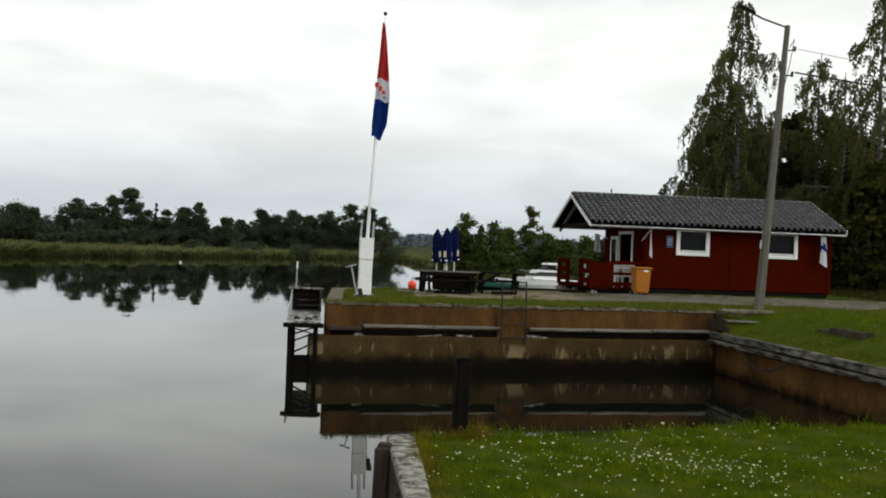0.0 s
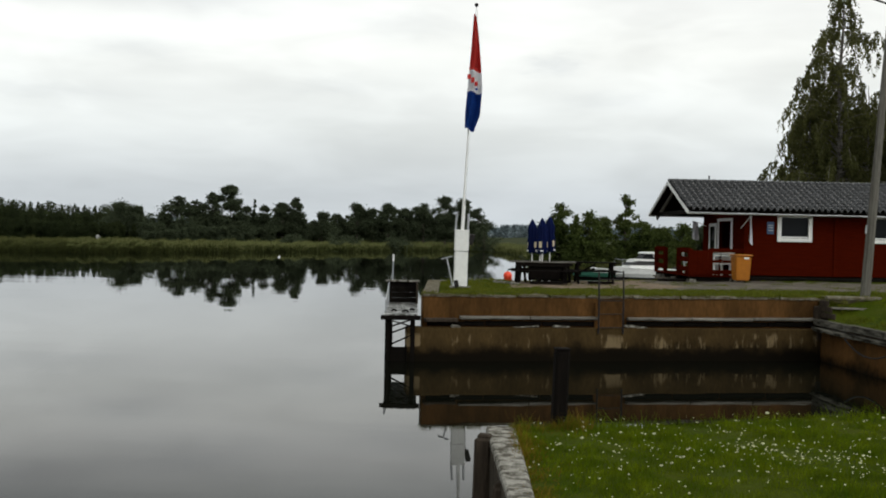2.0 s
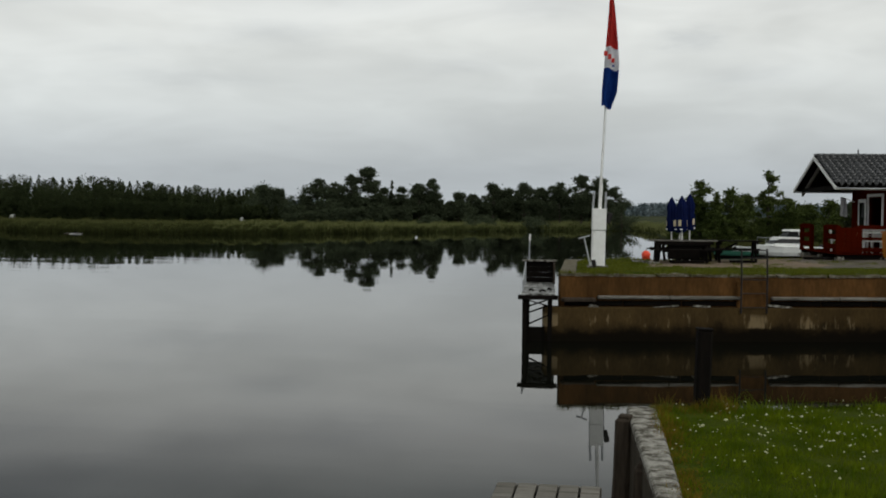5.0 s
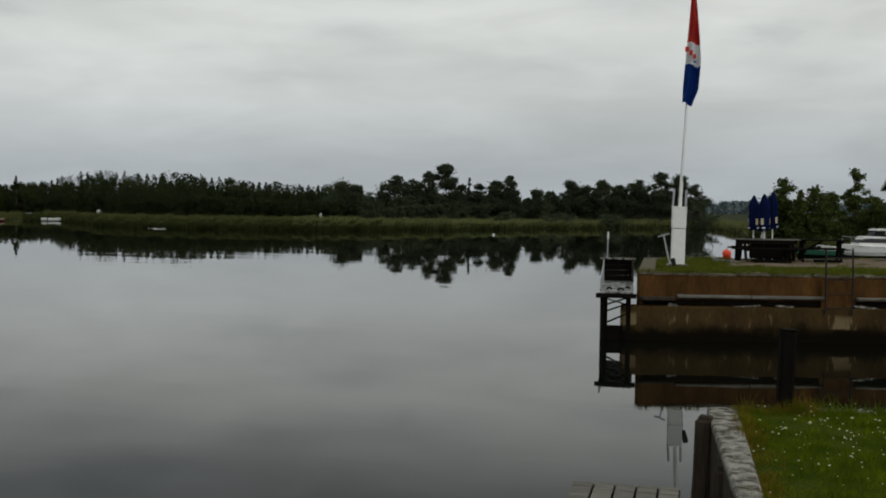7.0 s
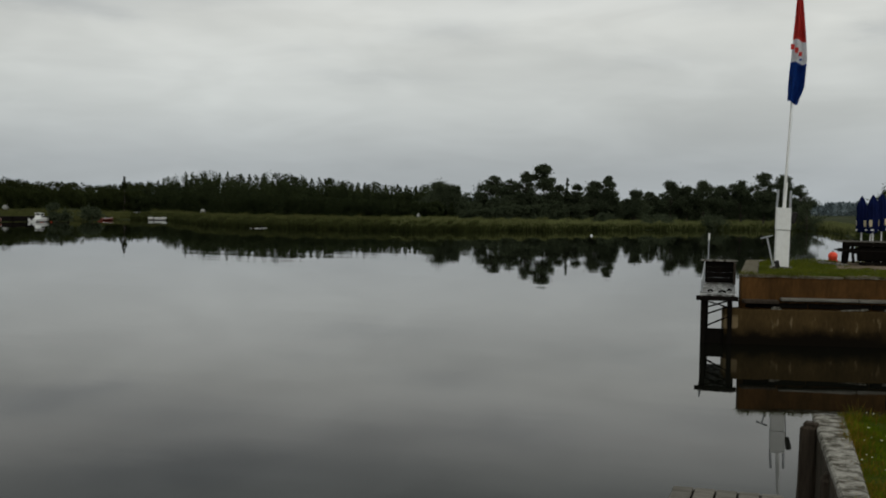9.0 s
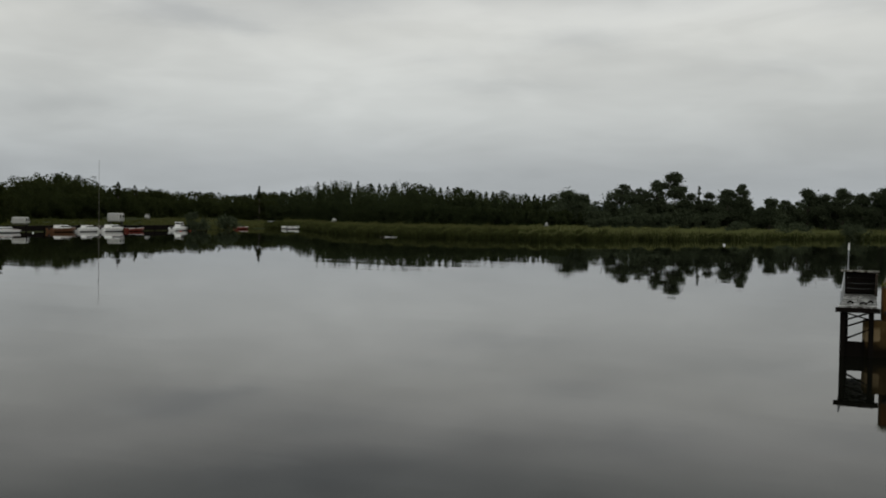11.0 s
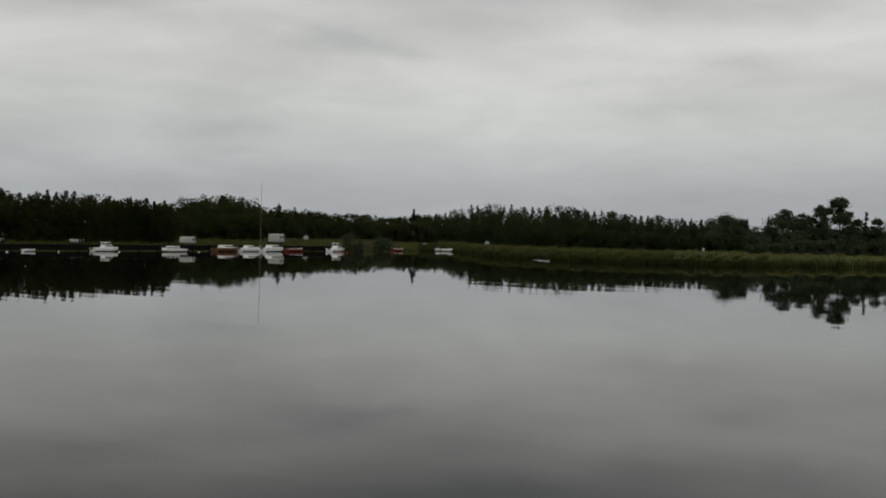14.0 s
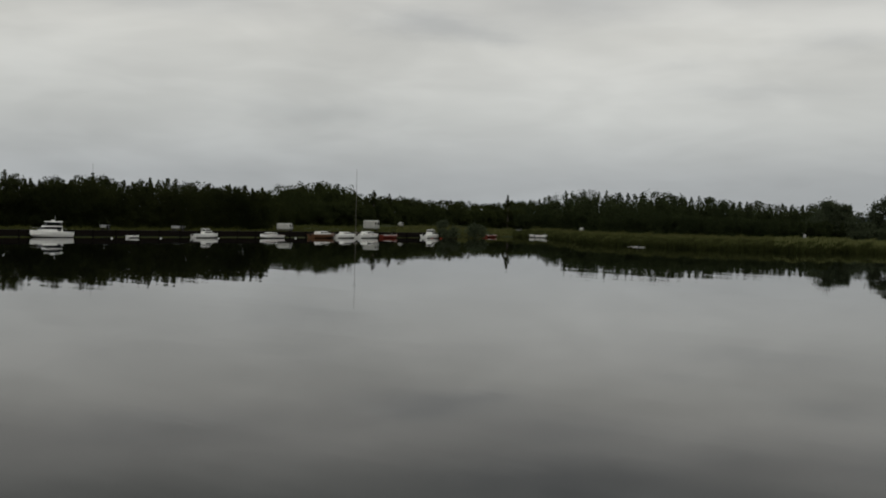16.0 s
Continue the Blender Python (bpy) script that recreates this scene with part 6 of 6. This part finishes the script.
forest("forest", (44.7, 49.1), ((1.55, 1.75, 1.0), (1.4, 1.5, 0.86), (1.25, 1.32, 0.6)), top, 1300, 0.27, [meadow_wood], "rounded dark wood behind the caravans", 0.15, gap=0.28)
forest("forest", (49.1, 72), ((1.13, 1.22, 1.0), (1.08, 1.12, 0.93)), top, 1350, 0.20, [conifer_leaf], "dark forest edge behind the boat jetty", 0.5, gap=0.27)
forest("forest", (2.8, 20), ((1.28, 1.4, 0.80), (1.18, 1.26, 0.50)), lambda a: np.interp(a, [2.8, 5, 9.3, 10.1, 11.6, 12.4, 14, 17, 18.6, 19.4, 20], [0.95, 1.4, 1.2, 0.80, 0.72, 1.3, 1.35, 1.2, 0.85, 0.55, 0.5]), 850, 0.28, [wood_leaf], "dark undergrowth between the far shore trees", 0.1)
for a, el, r, d in ((43.7, 1.36, 1.3, 262), (42.9, 1.12, 1.2, 270), (36.8, 1.2, 1.3, 290), (57.6, 1.75, 0.9, 205)):
    h = 3.5 + d * math.tan(radians(el)) - 1
    tree(polar(a, d, 1), h, 0.8, r * 1.25, 3200, 0.2, conifer_leaf, bark, "slim dark spruce rising above the forest", "spruce", 26)
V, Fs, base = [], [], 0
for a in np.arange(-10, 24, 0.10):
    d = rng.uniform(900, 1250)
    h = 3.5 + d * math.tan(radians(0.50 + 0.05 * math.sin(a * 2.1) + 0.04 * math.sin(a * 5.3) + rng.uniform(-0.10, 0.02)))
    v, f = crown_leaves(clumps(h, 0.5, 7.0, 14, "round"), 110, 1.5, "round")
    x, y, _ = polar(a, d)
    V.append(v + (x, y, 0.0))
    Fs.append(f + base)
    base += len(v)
soup("distant_forest", np.concatenate(V), np.concatenate(Fs), [hill_leaf], "wooded hill far up the river with haze in its leaf colour", "forest")


# ---- reeds along the far shore ----
def reeds(n, bearings, near, far_, h0, h1, width, mat, label, wave=0.02):
    a = rng.uniform(*bearings, n)
    u = rng.uniform(0, 1, n) ** 1.6
    ratio = near + (far_ - near) * u
    d = shore(a) * (1 + 0.008 * np.sin(a * 1.9) + 0.006 * np.sin(a * 4.3 + 1)) * ratio
    x, y = -d * np.sin(np.radians(a)), d * np.cos(np.radians(a))
    h = rng.uniform(h0, h1, n) * (0.85 + 0.3 * np.sin(a * 2.7) * np.sin(a * 7.1 + u * 9))
    z = np.maximum(0.0, bank(ratio, a))
    t = rng.uniform(0, math.tau, n)
    b = np.stack([x, y, z - 0.1], 1)
    side = np.stack([np.cos(t), np.sin(t), 0 * t], 1) * width
    tip = b + np.stack([rng.normal(0, 0.22, n), rng.normal(0, 0.22, n), h], 1)
    v = np.stack([b - side, b + side, tip + side * 0.4, tip - side * 0.4], 1).reshape(-1, 3)
    return soup("reeds", v, np.arange(4 * n).reshape(-1, 4), [mat], label, "reeds")


reeds(34000, (-0.8, 23.5), 0.995, 1.30, 0.8, 1.35, 0.06, reed_pale, "pale yellow-green reed bed before the far trees")
reeds(34000, (15.5, 35.5), 0.995, 1.30, 0.8, 1.25, 0.06, reed_leaf, "yellow-green reed bed along the far shore")
reeds(30000, (19.0, 36.5), 0.990, 1.06, 0.75, 1.25, 0.05, reed_dark, "reed belt at the water with shade in its colour")
reeds(7000, (-1.2, 20), 0.992, 1.012, 0.8, 1.3, 0.05, reed_dark, "reed front standing in the water, shade in its colour")
reeds(9000, (35, 42.5), 1.0, 1.25, 0.4, 0.9, 0.07, reed_leaf, "low rough grass at the boat landing")
reeds(16000, (42, 70), 1.03, 1.22, 0.3, 0.6, 0.08, meadow_leaf, "low rough meadow grass behind the jetty")
reeds(9000, (-14, 0.2), 0.99, 1.05, 0.6, 1.1, 0.05, reed_leaf, "reeds on the bank across the channel")
for a, d, r, h in ((40.0, 186, 1.9, 2.6), (12.5, 206, 2.2, 2.4), (10.0, 210, 3.4, 2.3), (7.2, 214, 2.6, 2.2), (38.3, 196, 2.0, 1.9)):
    v, f = crown_leaves(clumps(h, 0.3, r, 14, "round"), 900, 0.22, "round")
    b = empty("bush", pose(*polar(a, d, 0.2)), "rounded willow bush among the far reeds", "bush", "shore bushes")
    soup("crown", v, f, [wood_leaf], "", "", parent=b)
    part("stem", tube([(0, 0, -0.3), (0.1, 0, h * 0.6)], [0.12, 0.05], 6), bark, b)

# ---- jetty with boats ----
FAR = (0.76, 0.76, 0.62)
jet = empty("boat_jetty", pose(-122.6, 95, 0, 0, 0, 1.5), "long dark timber boat jetty along the shore", "jetty")
for i in range(34):
    y = -56 + i * 3.3
    part("deck_section", box((2.2, 3.24, 0.12), (0, y, 0.78), 0.02), timber_dark, jet)
    part("fascia_board", box((0.08, 3.2, 0.62), (1.05, y, 0.42), 0.01), timber_dark, jet)
    part("jetty_post", tube([(1.15, y + 1.6, -1.5), (1.15, y + 1.6, 0.92)], 0.11, 7), timber_dark, jet)
boat((-120.0, 70.6, 0), -96, 6.2, 2.3, 1.0, boat_white, "white cabin cruiser with a hardtop moored at the jetty", (-1.5, 1.9, 2.9), (-1.4, 1.0), rail=True, engine=False, size=(0.80, 0.85, 0.64), radar=True)
boat((-119.4, 92.8, 0), 84, 4.9, 1.9, 0.75, boat_white, "small white cuddy boat moored at the jetty", (-0.6, 1.5, 1.9), (-0.5, 0.9), size=FAR)
boat((-118.6, 103.4, 0), -80, 5.9, 2.0, 0.70, boat_white, "white sports boat with a red stern moored at the jetty", (-1.2, 1.9, 1.6), stripe=boat_red, size=FAR)
boat((-119.8, 114.6, 0), 92, 6.4, 2.2, 0.85, boat_wood, "varnished wooden cabin boat moored at the jetty", (-1.6, 1.9, 2.0), stripe=boat_wood, size=FAR)
boat((-120.2, 119.6, 0), 86, 5.0, 2.0, 0.80, boat_white, "white motorboat moored beside a wooden one", (-1.0, 1.6, 1.9), size=FAR)
boat((-120.4, 124.8, 0), 95, 6.6, 2.3, 0.85, boat_white, "white and red cabin boat moored at the jetty", (-1.4, 1.9, 2.1), stripe=boat_red, size=FAR)
boat((-120.6, 129.9, 0), 80, 4.2, 1.8, 0.70, boat_red, "red open boat moored at the jetty", engine=False, size=FAR)
boat((-121.0, 140.6, 0), 94, 5.4, 2.1, 0.80, boat_white, "white pilothouse boat moored at the jetty end", (-0.9, 1.2, 2.2), (-0.8, 0.8), size=FAR)
boat((-126.5, 164.0, 0), 88, 4.4, 1.7, 0.60, boat_red, "red-brown open boat at the shore", engine=False, size=FAR)
boat((-126.3, 176.4, 0), 42, 4.2, 1.9, 0.65, boat_white, "white motorboat at the reed edge", (-0.5, 1.1, 1.2), size=FAR)
boat((-123.8, 177.1, 0), 32, 4.0, 1.9, 0.70, boat_white, "white motorboat moored beside another", (-0.3, 1.1, 1.25), size=FAR)
boat((-79.4, 136.6, -0.08), 75, 3.8, 1.2, 0.20, timber_pile, "low brown rowing boat among the reeds", engine=False, size=FAR)
boat((-118.6, 81.0, 0), 84, 2.1, 1.1, 0.40, boat_white, "small boat under a pale cover at the jetty", engine=False, size=FAR)
for x, y, r in ((-116.2, 83.4, 0.28), (-116.0, 76.3, 0.3), (-116.3, 92.5, 0.3), (-116.8, 106.5, 0.32), (-117.6, 136.9, 0.25), (-117.7, 139.2, 0.25)):
    buoy((x, y, 0.03), r * 0.34, flag_white if y < 130 else red_buoy, "small round mooring buoy before the jetty")


def mast(a, d, el, label):
    x, y, _ = polar(a, d)
    h = 3.5 + d * math.tan(radians(el))
    m = empty("sailboat_mast", pose(x, y, 0.7, 0, 0, 0), label, "mast")
    part("spar", tube([(0, 0, -0.8), (0, 0, h - 0.7)], [0.040, 0.022], 7), timber_grey, m)
    part("spreader", tube([(-0.6, 0.3, h * 0.6), (0.6, -0.3, h * 0.6)], 0.03, 5), black_metal, m)
    part("foot", box((0.5, 0.5, 0.3), (0, 0, 0.05), 0.05), timber_grey, m)


mast(44.6, 172, 2.35, "tall grey sailing boat mast on the jetty")
mast(57.6, 196, 2.28, "tall thin grey mast beside the jetty")


caravan_paint = material("dull_white_enamel", (0.36, 0.36, 0.34), (0.28, 0.28, 0.26), scale=2, rough=0.4, speckle=0.05, bump=0.03)


def caravan(a, d, l, label, z=0.0, w=2.2, h=2.3, mat=None, turn=0):
    x, y, _ = polar(a, d)
    z = float(bank(d / float(shore(a)), a)) + z
    c = empty("caravan", pose(x, y, z, 0, 0, 90 + a * 0.6 + turn), label, "caravan", "parked caravans")
    part("body", box((l, w, h - 0.6), (0, 0, 0.45 + (h - 0.6) / 2), 0.22), mat or caravan_paint, c)
    for x in (-l * 0.28, l * 0.2):
        part("window", box((l * 0.22, w + 0.03, 0.5), (x, 0, 0.5 + (h - 0.6) * 0.62), 0.02), glass_dark, c)
    part("stripe", box((l * 0.9, w + 0.02, 0.12), (0, 0, 0.85), 0.01), galvanised, c)
    for s in (-1, 1):
        part("wheel", tube([(0.2, s * w * 0.40, 0.30), (0.2, s * w * 0.5, 0.30)], 0.32, 12), black_metal, c)
    part("drawbar", tube([(l / 2, 0, 0.45), (l / 2 + 1.0, 0, 0.4)], 0.05, 6), black_metal, c)


caravan(43.8, 200, 2.9, "white caravan parked on the meadow behind the jetty", 0.0, h=2.15)
caravan(48.2, 178, 1.9, "pale caravan parked under the trees", 0.0, h=1.7)
caravan(53.5, 167, 2.2, "low pale trailer parked in the meadow", 0.0, h=0.95, w=1.4)
caravan(57.0, 161, 1.5, "small pale trailer parked at the forest edge", 0.0, h=0.95, w=1.0)
caravan(36.2, 234, 1.6, "pale upturned dinghy behind the reeds", 0.0, w=1.0, h=1.0)
caravan(33.0, 228, 1.4, "small pale trailer behind the reed bed", 0.0, w=0.9, h=1.6)
caravan(22.1, 206, 1.0, "small white trailer behind the reed bed", 0.0, w=0.7, h=1.6)
caravan(42.3, 224, 0.8, "small white shed far across the meadow", 0.0, h=1.5, w=1.0)
